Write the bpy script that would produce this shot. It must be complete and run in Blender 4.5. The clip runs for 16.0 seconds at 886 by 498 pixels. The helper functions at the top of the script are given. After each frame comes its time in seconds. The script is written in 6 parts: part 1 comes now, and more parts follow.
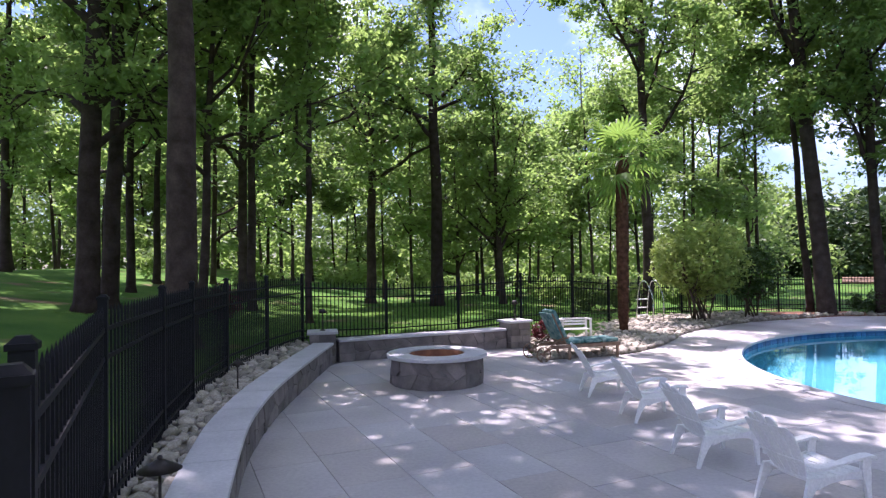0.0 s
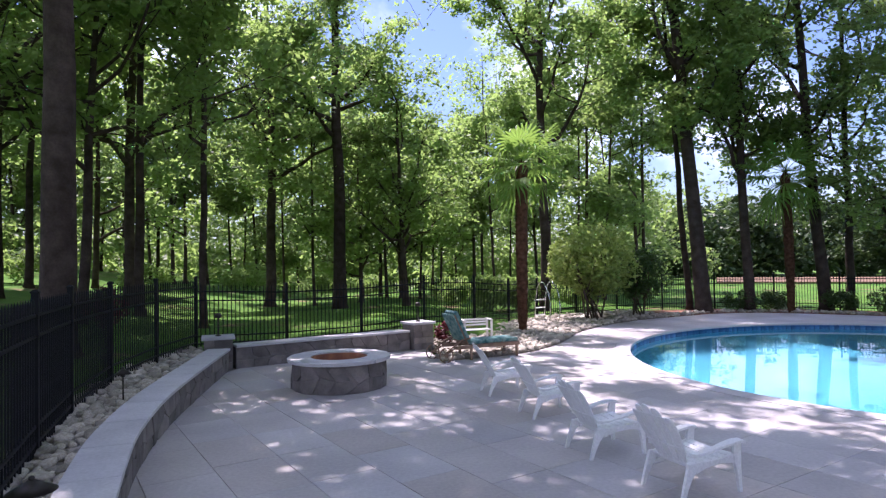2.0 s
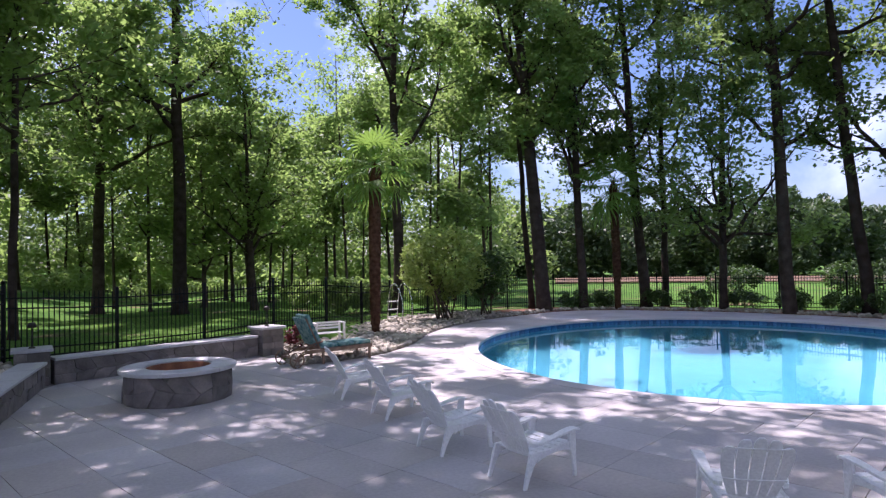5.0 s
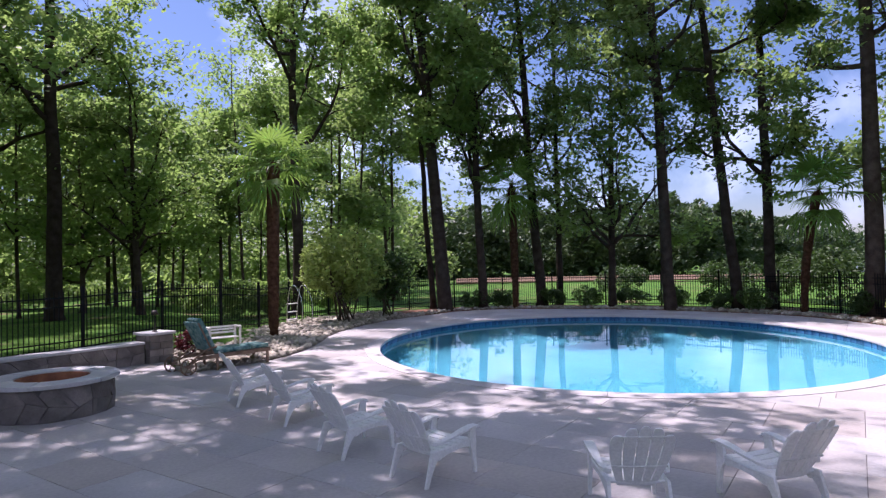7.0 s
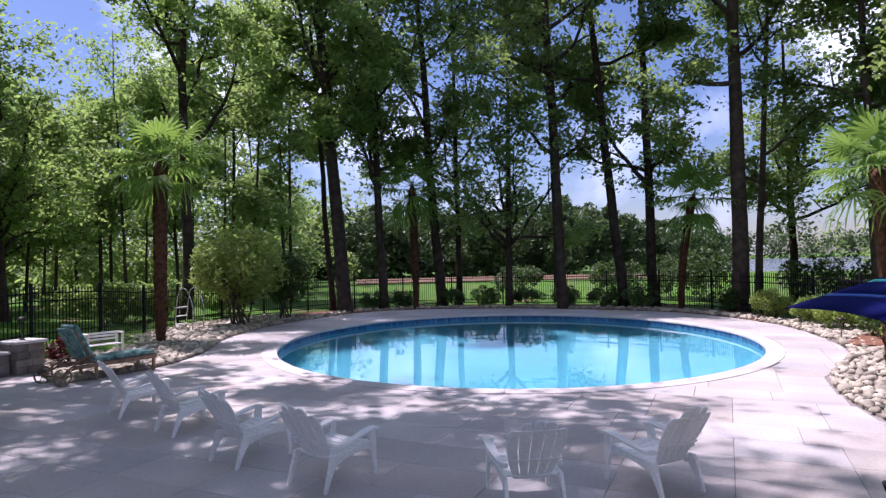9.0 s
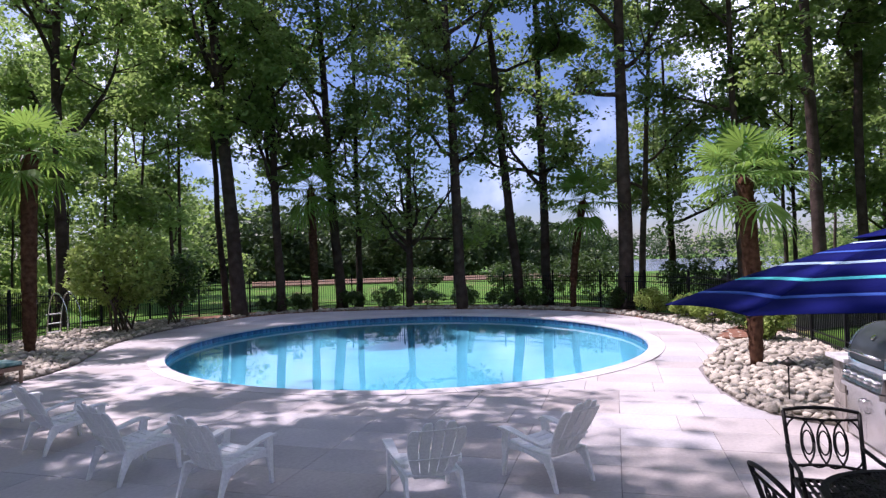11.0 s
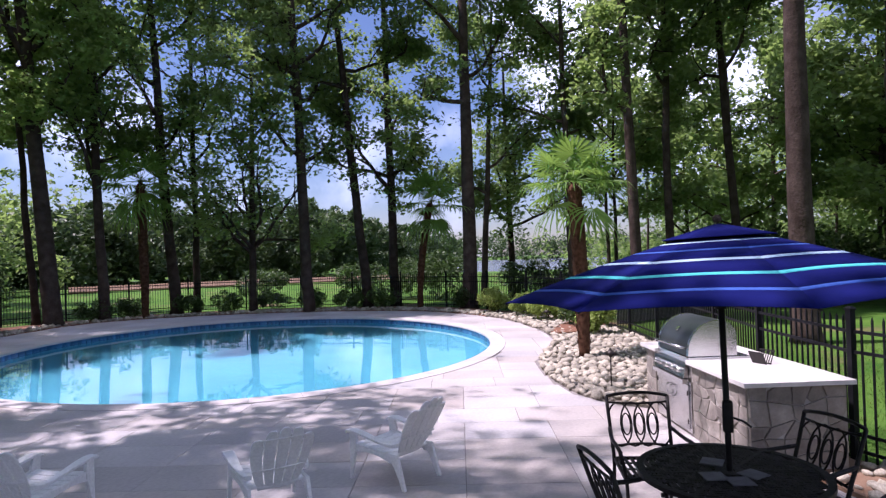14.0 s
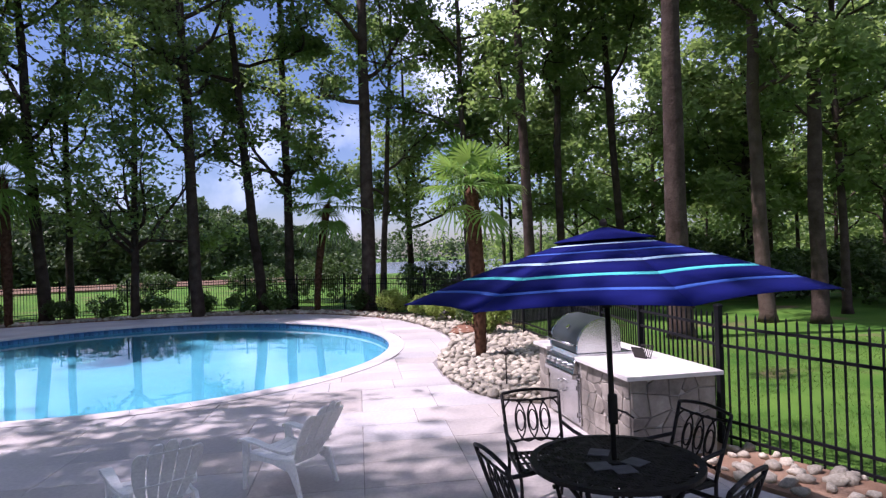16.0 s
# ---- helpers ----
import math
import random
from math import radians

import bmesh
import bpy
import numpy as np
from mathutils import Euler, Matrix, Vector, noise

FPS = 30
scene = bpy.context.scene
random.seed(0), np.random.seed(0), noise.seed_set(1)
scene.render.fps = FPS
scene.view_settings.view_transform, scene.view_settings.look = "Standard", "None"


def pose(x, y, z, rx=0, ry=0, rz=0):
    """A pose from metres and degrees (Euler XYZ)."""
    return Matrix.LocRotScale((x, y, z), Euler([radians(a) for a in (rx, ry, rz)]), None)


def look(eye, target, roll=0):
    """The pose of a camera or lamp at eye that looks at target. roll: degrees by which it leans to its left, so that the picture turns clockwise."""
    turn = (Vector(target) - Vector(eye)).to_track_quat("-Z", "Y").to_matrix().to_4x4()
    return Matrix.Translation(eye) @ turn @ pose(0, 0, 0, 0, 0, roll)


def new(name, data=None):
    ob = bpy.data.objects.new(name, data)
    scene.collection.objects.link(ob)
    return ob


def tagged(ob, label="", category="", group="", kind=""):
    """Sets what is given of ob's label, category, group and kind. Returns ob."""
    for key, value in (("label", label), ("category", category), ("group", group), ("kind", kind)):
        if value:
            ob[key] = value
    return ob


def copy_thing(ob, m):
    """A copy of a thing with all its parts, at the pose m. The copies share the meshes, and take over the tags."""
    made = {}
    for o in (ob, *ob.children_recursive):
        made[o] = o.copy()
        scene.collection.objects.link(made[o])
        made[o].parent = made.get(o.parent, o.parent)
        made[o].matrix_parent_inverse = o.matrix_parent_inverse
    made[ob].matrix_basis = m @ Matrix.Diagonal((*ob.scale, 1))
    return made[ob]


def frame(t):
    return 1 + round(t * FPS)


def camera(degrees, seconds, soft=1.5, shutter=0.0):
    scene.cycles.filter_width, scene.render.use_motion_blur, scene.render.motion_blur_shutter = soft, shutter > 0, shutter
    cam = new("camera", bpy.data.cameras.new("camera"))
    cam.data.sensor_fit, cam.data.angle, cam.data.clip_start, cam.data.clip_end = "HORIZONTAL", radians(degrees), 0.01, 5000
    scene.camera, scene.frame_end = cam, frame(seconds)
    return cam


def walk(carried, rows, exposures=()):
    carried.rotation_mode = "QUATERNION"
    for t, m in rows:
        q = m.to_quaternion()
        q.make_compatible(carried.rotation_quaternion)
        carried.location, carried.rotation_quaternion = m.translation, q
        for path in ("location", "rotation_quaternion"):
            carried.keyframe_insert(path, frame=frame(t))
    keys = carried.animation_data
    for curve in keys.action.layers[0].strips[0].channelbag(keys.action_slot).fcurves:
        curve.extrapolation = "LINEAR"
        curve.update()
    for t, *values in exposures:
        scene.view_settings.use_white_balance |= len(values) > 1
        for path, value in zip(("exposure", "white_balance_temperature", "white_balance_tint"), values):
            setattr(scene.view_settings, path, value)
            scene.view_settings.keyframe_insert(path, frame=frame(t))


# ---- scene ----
cam = camera(71.74, 16.0, soft=1.35)
PATH = [
    (0, pose(0, 0, 2.25, 91.358, 0.928, 0.030)),
    (0.5, pose(0, 0, 2.25, 91.367, 0.945, -2.215)),
    (1, pose(0, 0, 2.25, 91.390, 0.935, -4.468)),
    (1.5, pose(0, 0, 2.25, 91.400, 0.994, -6.721)),
    (2, pose(0, 0, 2.25, 91.393, 1.001, -8.977)),
    (2.5, pose(0, 0, 2.25, 91.400, 1.011, -11.268)),
    (3, pose(0, 0, 2.25, 91.378, 1.066, -13.532)),
    (3.5, pose(0, 0, 2.25, 91.387, 1.034, -15.804)),
    (4, pose(0, 0, 2.25, 91.379, 1.037, -18.083)),
    (6.5, pose(0, 0, 2.25, 91.261, 1.249, -29.512)),
    (7, pose(0, 0, 2.25, 91.228, 1.293, -31.804)),
    (7.5, pose(0, 0, 2.25, 91.202, 1.323, -34.124)),
    (8, pose(0, 0, 2.25, 91.187, 1.338, -36.428)),
    (8.5, pose(0, 0, 2.25, 91.146, 1.368, -38.757)),
    (9, pose(0, 0, 2.25, 91.088, 1.396, -41.080)),
    (11.5, pose(0, 0, 2.25, 90.938, 1.639, -52.705)),
    (12, pose(0, 0, 2.25, 90.887, 1.683, -55.068)),
    (12.5, pose(0, 0, 2.25, 90.829, 1.704, -57.419)),
    (13, pose(0, 0, 2.25, 90.775, 1.743, -59.781)),
    (13.5, pose(0, 0, 2.25, 90.726, 1.721, -62.116)),
    (14, pose(0, 0, 2.25, 90.702, 1.754, -64.477)),
    (14.5, pose(0, 0, 2.25, 90.671, 1.749, -66.818)),
    (15, pose(0, 0, 2.25, 90.636, 1.769, -69.169)),
    (15.5, pose(0, 0, 2.25, 90.623, 1.782, -71.548)),
    (16, pose(0, 0, 2.25, 90.586, 1.776, -73.915)),
]
walk(cam, PATH, [(0.0, 1.40, 5300, 38), (4.0, 1.05, 5300, 38), (8.5, 0.66, 5300, 38), (16.0, 0.66, 5300, 38)])

# ---------------------------------------------------------------- light
world = bpy.data.worlds.new("sky")
scene.world = world
world.use_nodes = True
wt = world.node_tree
sky = wt.nodes.new("ShaderNodeTexSky")
sky.sky_type = "NISHITA"
sky.sun_disc = False
SUN_EL, SUN_AZ = 63.0, -21.0        # degrees; azimuth from +y towards +x
sky.sun_elevation, sky.sun_rotation = radians(SUN_EL), radians(SUN_AZ)
sky.air_density, sky.dust_density = 1.15, 0.7
bg = wt.nodes["Background"]
bg.inputs["Strength"].default_value = 0.066
# thin white clouds in the sky
wn = wt.nodes.new("ShaderNodeTexNoise"); wn.inputs["Scale"].default_value = 2.2; wn.inputs["Detail"].default_value = 7
wc = wt.nodes.new("ShaderNodeTexCoord"); wr = wt.nodes.new("ShaderNodeValToRGB"); wm = wt.nodes.new("ShaderNodeMix")
wm.data_type = "RGBA"
wr.color_ramp.elements[0].position, wr.color_ramp.elements[1].position = 0.49, 0.65
wm.inputs["B"].default_value = (17.0, 17.0, 17.0, 1)
wt.links.new(wc.outputs["Generated"], wn.inputs["Vector"])
wt.links.new(wn.outputs["Fac"], wr.inputs["Fac"])
wt.links.new(wr.outputs["Color"], wm.inputs["Factor"])
wt.links.new(sky.outputs["Color"], wm.inputs["A"])
wt.links.new(wm.outputs["Result"], bg.inputs["Color"])
sun = new("sun", bpy.data.lights.new("sun", "SUN"))
sun.data.energy, sun.data.angle, sun.data.color = 5.0, radians(0.6), (1.0, 0.86, 0.66)
sun_dir = Vector((math.sin(radians(SUN_AZ)) * math.cos(radians(SUN_EL)), math.cos(radians(SUN_AZ)) * math.cos(radians(SUN_EL)), math.sin(radians(SUN_EL))))
sun.matrix_world = look(sun_dir * 60, (0, 0, 0))


# ---------------------------------------------------------------- materials
def material(name, base, second=None, scale=6.0, rough=0.7, bump=0.0, bump_scale=None, metal=0.0, fine=None, spread=0.0,
             islands=False, detail=6.0, spec=0.5, tone=None):
    """Two-scale procedural surface: a broad mottle from base to second, fine grain, bump, and a random value shift per object or island."""
    m = bpy.data.materials.new(name)
    m.use_nodes = True
    nt = m.node_tree
    b = nt.nodes["Principled BSDF"]
    b.inputs["Roughness"].default_value = rough
    b.inputs["Metallic"].default_value = metal
    b.inputs["Specular IOR Level"].default_value = spec
    tc = nt.nodes.new("ShaderNodeTexCoord")
    n1 = nt.nodes.new("ShaderNodeTexNoise")
    n1.inputs["Scale"].default_value, n1.inputs["Detail"].default_value = scale, detail
    nt.links.new(tc.outputs["Object"], n1.inputs["Vector"])
    ramp = nt.nodes.new("ShaderNodeValToRGB")
    ramp.color_ramp.elements[0].position, ramp.color_ramp.elements[1].position = 0.33, 0.67
    ramp.color_ramp.elements[0].color = (*base, 1)
    ramp.color_ramp.elements[1].color = (*(second or base), 1)
    nt.links.new(n1.outputs["Fac"], ramp.inputs["Fac"])
    out = ramp.outputs["Color"]
    n2 = nt.nodes.new("ShaderNodeTexNoise")
    n2.inputs["Scale"].default_value, n2.inputs["Detail"].default_value = fine or scale * 12, 4
    nt.links.new(tc.outputs["Object"], n2.inputs["Vector"])
    hsv = nt.nodes.new("ShaderNodeHueSaturation")
    mr = nt.nodes.new("ShaderNodeMapRange")
    mr.inputs["To Min"].default_value, mr.inputs["To Max"].default_value = 0.78, 1.22
    nt.links.new(n2.outputs["Fac"], mr.inputs["Value"])
    val = mr.outputs["Result"]
    if spread:
        if islands:
            src = nt.nodes.new("ShaderNodeNewGeometry").outputs["Random Per Island"]
        else:
            src = nt.nodes.new("ShaderNodeObjectInfo").outputs["Random"]
        m2 = nt.nodes.new("ShaderNodeMapRange")
        m2.inputs["To Min"].default_value, m2.inputs["To Max"].default_value = 1 - spread, 1 + spread
        nt.links.new(src, m2.inputs["Value"])
        mu = nt.nodes.new("ShaderNodeMath"); mu.operation = "MULTIPLY"
        nt.links.new(val, mu.inputs[0]); nt.links.new(m2.outputs["Result"], mu.inputs[1])
        val = mu.outputs["Value"]
    nt.links.new(out, hsv.inputs["Color"]); nt.links.new(val, hsv.inputs["Value"])
    nt.links.new(hsv.outputs["Color"], b.inputs["Base Color"])
    if tone:
        # some pieces lean to a second tone
        mt = nt.nodes.new("ShaderNodeMix"); mt.data_type = "RGBA"; mt.blend_type = "MULTIPLY"; mt.inputs["B"].default_value = (*tone, 1)
        wn2 = nt.nodes.new("ShaderNodeTexWhiteNoise"); wn2.noise_dimensions = "1D"
        nt.links.new(src, wn2.inputs["W"]); nt.links.new(wn2.outputs["Value"], mt.inputs["Factor"])
        nt.links.new(hsv.outputs["Color"], mt.inputs["A"]); nt.links.new(mt.outputs["Result"], b.inputs["Base Color"])
    if bump:
        bp = nt.nodes.new("ShaderNodeBump")
        bp.inputs["Strength"].default_value, bp.inputs["Distance"].default_value = bump, 0.02
        n3 = nt.nodes.new("ShaderNodeTexNoise")
        n3.inputs["Scale"].default_value, n3.inputs["Detail"].default_value = bump_scale or scale * 5, 5
        nt.links.new(tc.outputs["Object"], n3.inputs["Vector"])
        nt.links.new(n3.outputs["Fac"], bp.inputs["Height"])
        nt.links.new(bp.outputs["Normal"], b.inputs["Normal"])
    return m


def leaf_material(name, dark, light, through_col, mix=0.45, scale=0.5):
    """Leaves: a diffuse face and light that comes through, varied leaf by leaf and clump by clump."""
    m = bpy.data.materials.new(name)
    m.use_nodes = True
    nt = m.node_tree
    nt.nodes.remove(nt.nodes["Principled BSDF"])
    outn = nt.nodes["Material Output"]
    geo = nt.nodes.new("ShaderNodeNewGeometry")
    tc = nt.nodes.new("ShaderNodeTexCoord")
    ns = nt.nodes.new("ShaderNodeTexNoise"); ns.inputs["Scale"].default_value = scale
    nt.links.new(tc.outputs["Object"], ns.inputs["Vector"])
    oi = nt.nodes.new("ShaderNodeObjectInfo")
    a1 = nt.nodes.new("ShaderNodeMath"); a1.operation = "MULTIPLY_ADD"; a1.inputs[1].default_value = 0.55
    nt.links.new(geo.outputs["Random Per Island"], a1.inputs[0])
    nt.links.new(ns.outputs["Fac"], a1.inputs[2])
    a2 = nt.nodes.new("ShaderNodeMath"); a2.operation = "MULTIPLY_ADD"; a2.inputs[1].default_value = 0.4
    nt.links.new(oi.outputs["Random"], a2.inputs[0]); nt.links.new(a1.outputs["Value"], a2.inputs[2])
    rp = nt.nodes.new("ShaderNodeValToRGB")
    rp.color_ramp.elements[0].position, rp.color_ramp.elements[1].position = 0.4, 1.3 / 1.35
    rp.color_ramp.elements[0].color, rp.color_ramp.elements[1].color = (*dark, 1), (*light, 1)
    nt.links.new(a2.outputs["Value"], rp.inputs["Fac"])
    mixc = nt.nodes.new("ShaderNodeMix"); mixc.data_type = "RGBA"; mixc.inputs["Factor"].default_value = 0.75
    mixc.inputs["B"].default_value = (*through_col, 1)
    nt.links.new(rp.outputs["Color"], mixc.inputs["A"])
    pr = nt.nodes.new("ShaderNodeBsdfPrincipled"); pr.inputs["Roughness"].default_value = 0.5; pr.inputs["Specular IOR Level"].default_value = 0.3
    nt.links.new(rp.outputs["Color"], pr.inputs["Base Color"])
    tl = nt.nodes.new("ShaderNodeBsdfTranslucent")
    nt.links.new(mixc.outputs["Result"], tl.inputs["Color"])
    ms = nt.nodes.new("ShaderNodeMixShader"); ms.inputs["Fac"].default_value = mix
    nt.links.new(pr.outputs["BSDF"], ms.inputs[1]); nt.links.new(tl.outputs["BSDF"], ms.inputs[2])
    nt.links.new(ms.outputs["Shader"], outn.inputs["Surface"])
    return m


M_SLAB = material("patio slab stone", (0.395, 0.380, 0.388), (0.495, 0.478, 0.478), 0.8, 0.62, 0.15, 30, fine=22, spread=0.11, tone=(0.99, 0.93, 0.86))
M_SLABJ = material("patio slab stone beyond", (0.395, 0.380, 0.388), (0.495, 0.478, 0.478), 0.8, 0.62, 0.15, 30, fine=22, spread=0.11, islands=True, tone=(0.99, 0.93, 0.86))
M_JOINT = material("sand joint", (0.20, 0.18, 0.17), (0.27, 0.25, 0.24), 4, 0.9, 0.2)
M_COPING = material("coping concrete", (0.45, 0.425, 0.425), (0.54, 0.515, 0.51), 1.4, 0.7, 0.12, 40, fine=30, spread=0.04)
M_CAP = material("limestone cap", (0.47, 0.46, 0.47), (0.57, 0.56, 0.56), 1.8, 0.68, 0.2, 40, fine=30, spread=0.05)
M_WALLSTONE = material("wall block stone", (0.13, 0.115, 0.105), (0.24, 0.21, 0.19), 3.0, 0.85, 0.7, 14, spread=0.25)
M_MORTAR = material("mortar", (0.13, 0.12, 0.11), (0.18, 0.165, 0.15), 5, 0.95, 0.4)
M_MORTAR_L = material("pale mortar", (0.36, 0.34, 0.31), (0.44, 0.41, 0.38), 5, 0.95, 0.4)
M_VENEER = material("veneer stone", (0.17, 0.15, 0.13), (0.34, 0.31, 0.27), 3.5, 0.8, 0.6, 18, spread=0.25)
M_COUNTER = material("pale granite", (0.72, 0.69, 0.66), (0.80, 0.77, 0.74), 12, 0.3, 0.03, 80, fine=160)
M_GRASS = material("lawn", (0.044, 0.118, 0.014), (0.098, 0.185, 0.026), 0.55, 0.9, 0.8, 60, fine=26, spec=0.1)
M_BLADE = leaf_material("grass blade", (0.05, 0.12, 0.018), (0.12, 0.21, 0.04), (0.30, 0.46, 0.08), 0.4, 0.8)
M_SOIL = material("bare soil", (0.17, 0.10, 0.06), (0.26, 0.17, 0.11), 3, 0.95, 0.6, 30)
M_MULCH = material("bark mulch", (0.15, 0.07, 0.04), (0.25, 0.12, 0.07), 8, 0.95, 0.8, 40)
M_ROCK = material("river rock", (0.30, 0.265, 0.205), (0.47, 0.43, 0.345), 4, 0.75, 0.35, 22, spread=0.36)
M_ROCKJ = material("river rock bed", (0.30, 0.265, 0.205), (0.47, 0.43, 0.345), 4, 0.75, 0.35, 22, spread=0.38, islands=True)
M_GRAVEL = material("bed gravel", (0.17, 0.15, 0.12), (0.30, 0.27, 0.23), 14, 0.95, 0.8, 40)
M_FENCE = material("black powder coat", (0.008, 0.008, 0.010), (0.014, 0.014, 0.017), 9, 0.55, 0.05, 60, spec=0.15)
M_BLACK = material("cast black metal", (0.010, 0.009, 0.009), (0.020, 0.017, 0.016), 14, 0.5, 0.2, 50, spec=0.25)
M_RESIN = material("white resin", (0.78, 0.78, 0.78), (0.84, 0.84, 0.83), 5, 0.38, 0.04, 60, fine=40)
M_TEAK = material("weathered teak", (0.17, 0.105, 0.065), (0.27, 0.18, 0.12), 5, 0.7, 0.2, 30)
M_WHITEWOOD = material("white painted wood", (0.70, 0.69, 0.66), (0.78, 0.77, 0.74), 6, 0.55, 0.1)
M_STEEL = material("brushed steel", (0.52, 0.52, 0.52), (0.62, 0.62, 0.62), 4, 0.26, 0.03, 90, metal=1.0, fine=120)
M_HOOD = material("dark grey enamel", (0.028, 0.036, 0.038), (0.045, 0.054, 0.056), 4, 0.34, 0.02, 90, spec=0.35)
M_CHROME = material("polished rail steel", (0.62, 0.62, 0.60), (0.7, 0.7, 0.68), 6, 0.2, 0.0, metal=1.0)
M_BRONZE = material("dark bronze lamp", (0.03, 0.025, 0.022), (0.05, 0.042, 0.036), 8, 0.45, 0.05, metal=0.5)
M_GREYWOOD = material("grey weathered boards", (0.14, 0.13, 0.12), (0.24, 0.22, 0.20), 4, 0.9, 0.4, 30, spread=0.2)
M_RUST = material("fire pit steel liner", (0.16, 0.055, 0.025), (0.30, 0.12, 0.05), 6, 0.8, 0.3, 40)
M_ASH = material("lava ash", (0.10, 0.05, 0.035), (0.2, 0.10, 0.07), 20, 0.95, 0.9, 50)
M_BARK = material("tree bark", (0.036, 0.026, 0.021), (0.080, 0.059, 0.050), 3.0, 0.92, 1.0, 16, fine=24, spread=0.25, spec=0.1)
M_BARKPALE = material("pale bark", (0.066, 0.047, 0.037), (0.118, 0.090, 0.072), 3.0, 0.92, 0.9, 16, fine=24, spec=0.1)
M_PALMBARK = material("fibrous palm bark", (0.050, 0.024, 0.015), (0.12, 0.062, 0.036), 9, 0.95, 1.0, 40, spread=0.25, spec=0.1)
M_PLASTER = material("pool plaster", (0.052, 0.245, 0.34), (0.075, 0.30, 0.395), 0.8, 0.7, 0.05)
M_TILE = material("blue pool tile", (0.03, 0.09, 0.22), (0.08, 0.20, 0.38), 5, 0.2, 0.05, spread=0.35)
M_LEAF = leaf_material("oak leaf", (0.030, 0.054, 0.017), (0.110, 0.165, 0.046), (0.40, 0.56, 0.14), 0.48)
# leaf colour lifted to look sunlit, for crowns that came out too dark
M_LEAFY = leaf_material("brightened leaf", (0.036, 0.070, 0.018), (0.130, 0.205, 0.050), (0.47, 0.66, 0.16), 0.52)
M_SHRUB = leaf_material("shrub leaf", (0.12, 0.17, 0.035), (0.33, 0.41, 0.095), (0.40, 0.52, 0.12), 0.4, 2.0)
M_HEDGE = leaf_material("boxwood leaf", (0.020, 0.042, 0.012), (0.060, 0.100, 0.026), (0.12, 0.22, 0.04), 0.25, 2.0)
M_PALM = leaf_material("palm leaf", (0.035, 0.095, 0.020), (0.12, 0.22, 0.040), (0.36, 0.56, 0.09), 0.42, 1.0)
M_FARLEAF = leaf_material("far leaf", (0.022, 0.046, 0.018), (0.065, 0.105, 0.034), (0.10, 0.17, 0.04), 0.25, 0.08)
M_REDLEAF = leaf_material("dark red leaf", (0.035, 0.010, 0.012), (0.09, 0.02, 0.025), (0.16, 0.03, 0.03), 0.3, 2.0)
M_NAVY = material("navy canvas", (0.006, 0.008, 0.085), (0.008, 0.011, 0.11), 3, 0.9, 0.15, 300, fine=200, spec=0.08)
M_STRIPE1 = material("pale stripe canvas", (0.42, 0.58, 0.78), (0.48, 0.64, 0.82), 3, 0.85, 0.1, 300)
M_STRIPE2 = material("teal stripe canvas", (0.06, 0.45, 0.50), (0.07, 0.5, 0.55), 3, 0.85, 0.1, 300)
M_STRIPE3 = material("blue stripe canvas", (0.03, 0.09, 0.40), (0.035, 0.10, 0.45), 3, 0.85, 0.1, 300)
M_CUSHION = material("teal print cushion", (0.025, 0.13, 0.14), (0.24, 0.36, 0.32), 11, 0.9, 0.15, 60, detail=2)


def bare_patches(m, col_a, col_b, scale, lo, hi):
    """Mix worn bare soil into a lawn material where a broad noise is high."""
    nt = m.node_tree
    b = nt.nodes["Principled BSDF"]
    src = b.inputs["Base Color"].links[0].from_socket
    tc = nt.nodes.new("ShaderNodeTexCoord"); n = nt.nodes.new("ShaderNodeTexNoise")
    n.inputs["Scale"].default_value, n.inputs["Detail"].default_value = scale, 8
    rp = nt.nodes.new("ShaderNodeValToRGB"); rp.color_ramp.elements[0].position, rp.color_ramp.elements[1].position = lo, hi
    mx = nt.nodes.new("ShaderNodeMix"); mx.data_type = "RGBA"
    n2 = nt.nodes.new("ShaderNodeTexNoise"); n2.inputs["Scale"].default_value = 9
    cr = nt.nodes.new("ShaderNodeValToRGB"); cr.color_ramp.elements[0].color, cr.color_ramp.elements[1].color = (*col_a, 1), (*col_b, 1)
    for k in (n, n2):
        nt.links.new(tc.outputs["Object"], k.inputs["Vector"])
    nt.links.new(n2.outputs["Fac"], cr.inputs["Fac"]); nt.links.new(n.outputs["Fac"], rp.inputs["Fac"])
    nt.links.new(rp.outputs["Color"], mx.inputs["Factor"]); nt.links.new(src, mx.inputs["A"]); nt.links.new(cr.outputs["Color"], mx.inputs["B"])
    nt.links.new(mx.outputs["Result"], b.inputs["Base Color"])


bare_patches(M_GRASS, (0.12, 0.075, 0.045), (0.24, 0.17, 0.11), 0.45, 0.59, 0.69)


def water_material():
    m = bpy.data.materials.new("pool water")
    m.use_nodes = True
    nt = m.node_tree
    b = nt.nodes["Principled BSDF"]
    b.inputs["Base Color"].default_value = (0.72, 0.95, 1.0, 1)
    b.inputs["Roughness"].default_value = 0.0
    b.inputs["IOR"].default_value = 1.33
    b.inputs["Transmission Weight"].default_value = 1.0
    tc = nt.nodes.new("ShaderNodeTexCoord")
    n = nt.nodes.new("ShaderNodeTexNoise"); n.inputs["Scale"].default_value = 1.1; n.inputs["Detail"].default_value = 3
    bp = nt.nodes.new("ShaderNodeBump"); bp.inputs["Strength"].default_value = 0.05; bp.inputs["Distance"].default_value = 0.05
    nt.links.new(tc.outputs["Object"], n.inputs["Vector"]); nt.links.new(n.outputs["Fac"], bp.inputs["Height"])
    nt.links.new(bp.outputs["Normal"], b.inputs["Normal"])
    return m


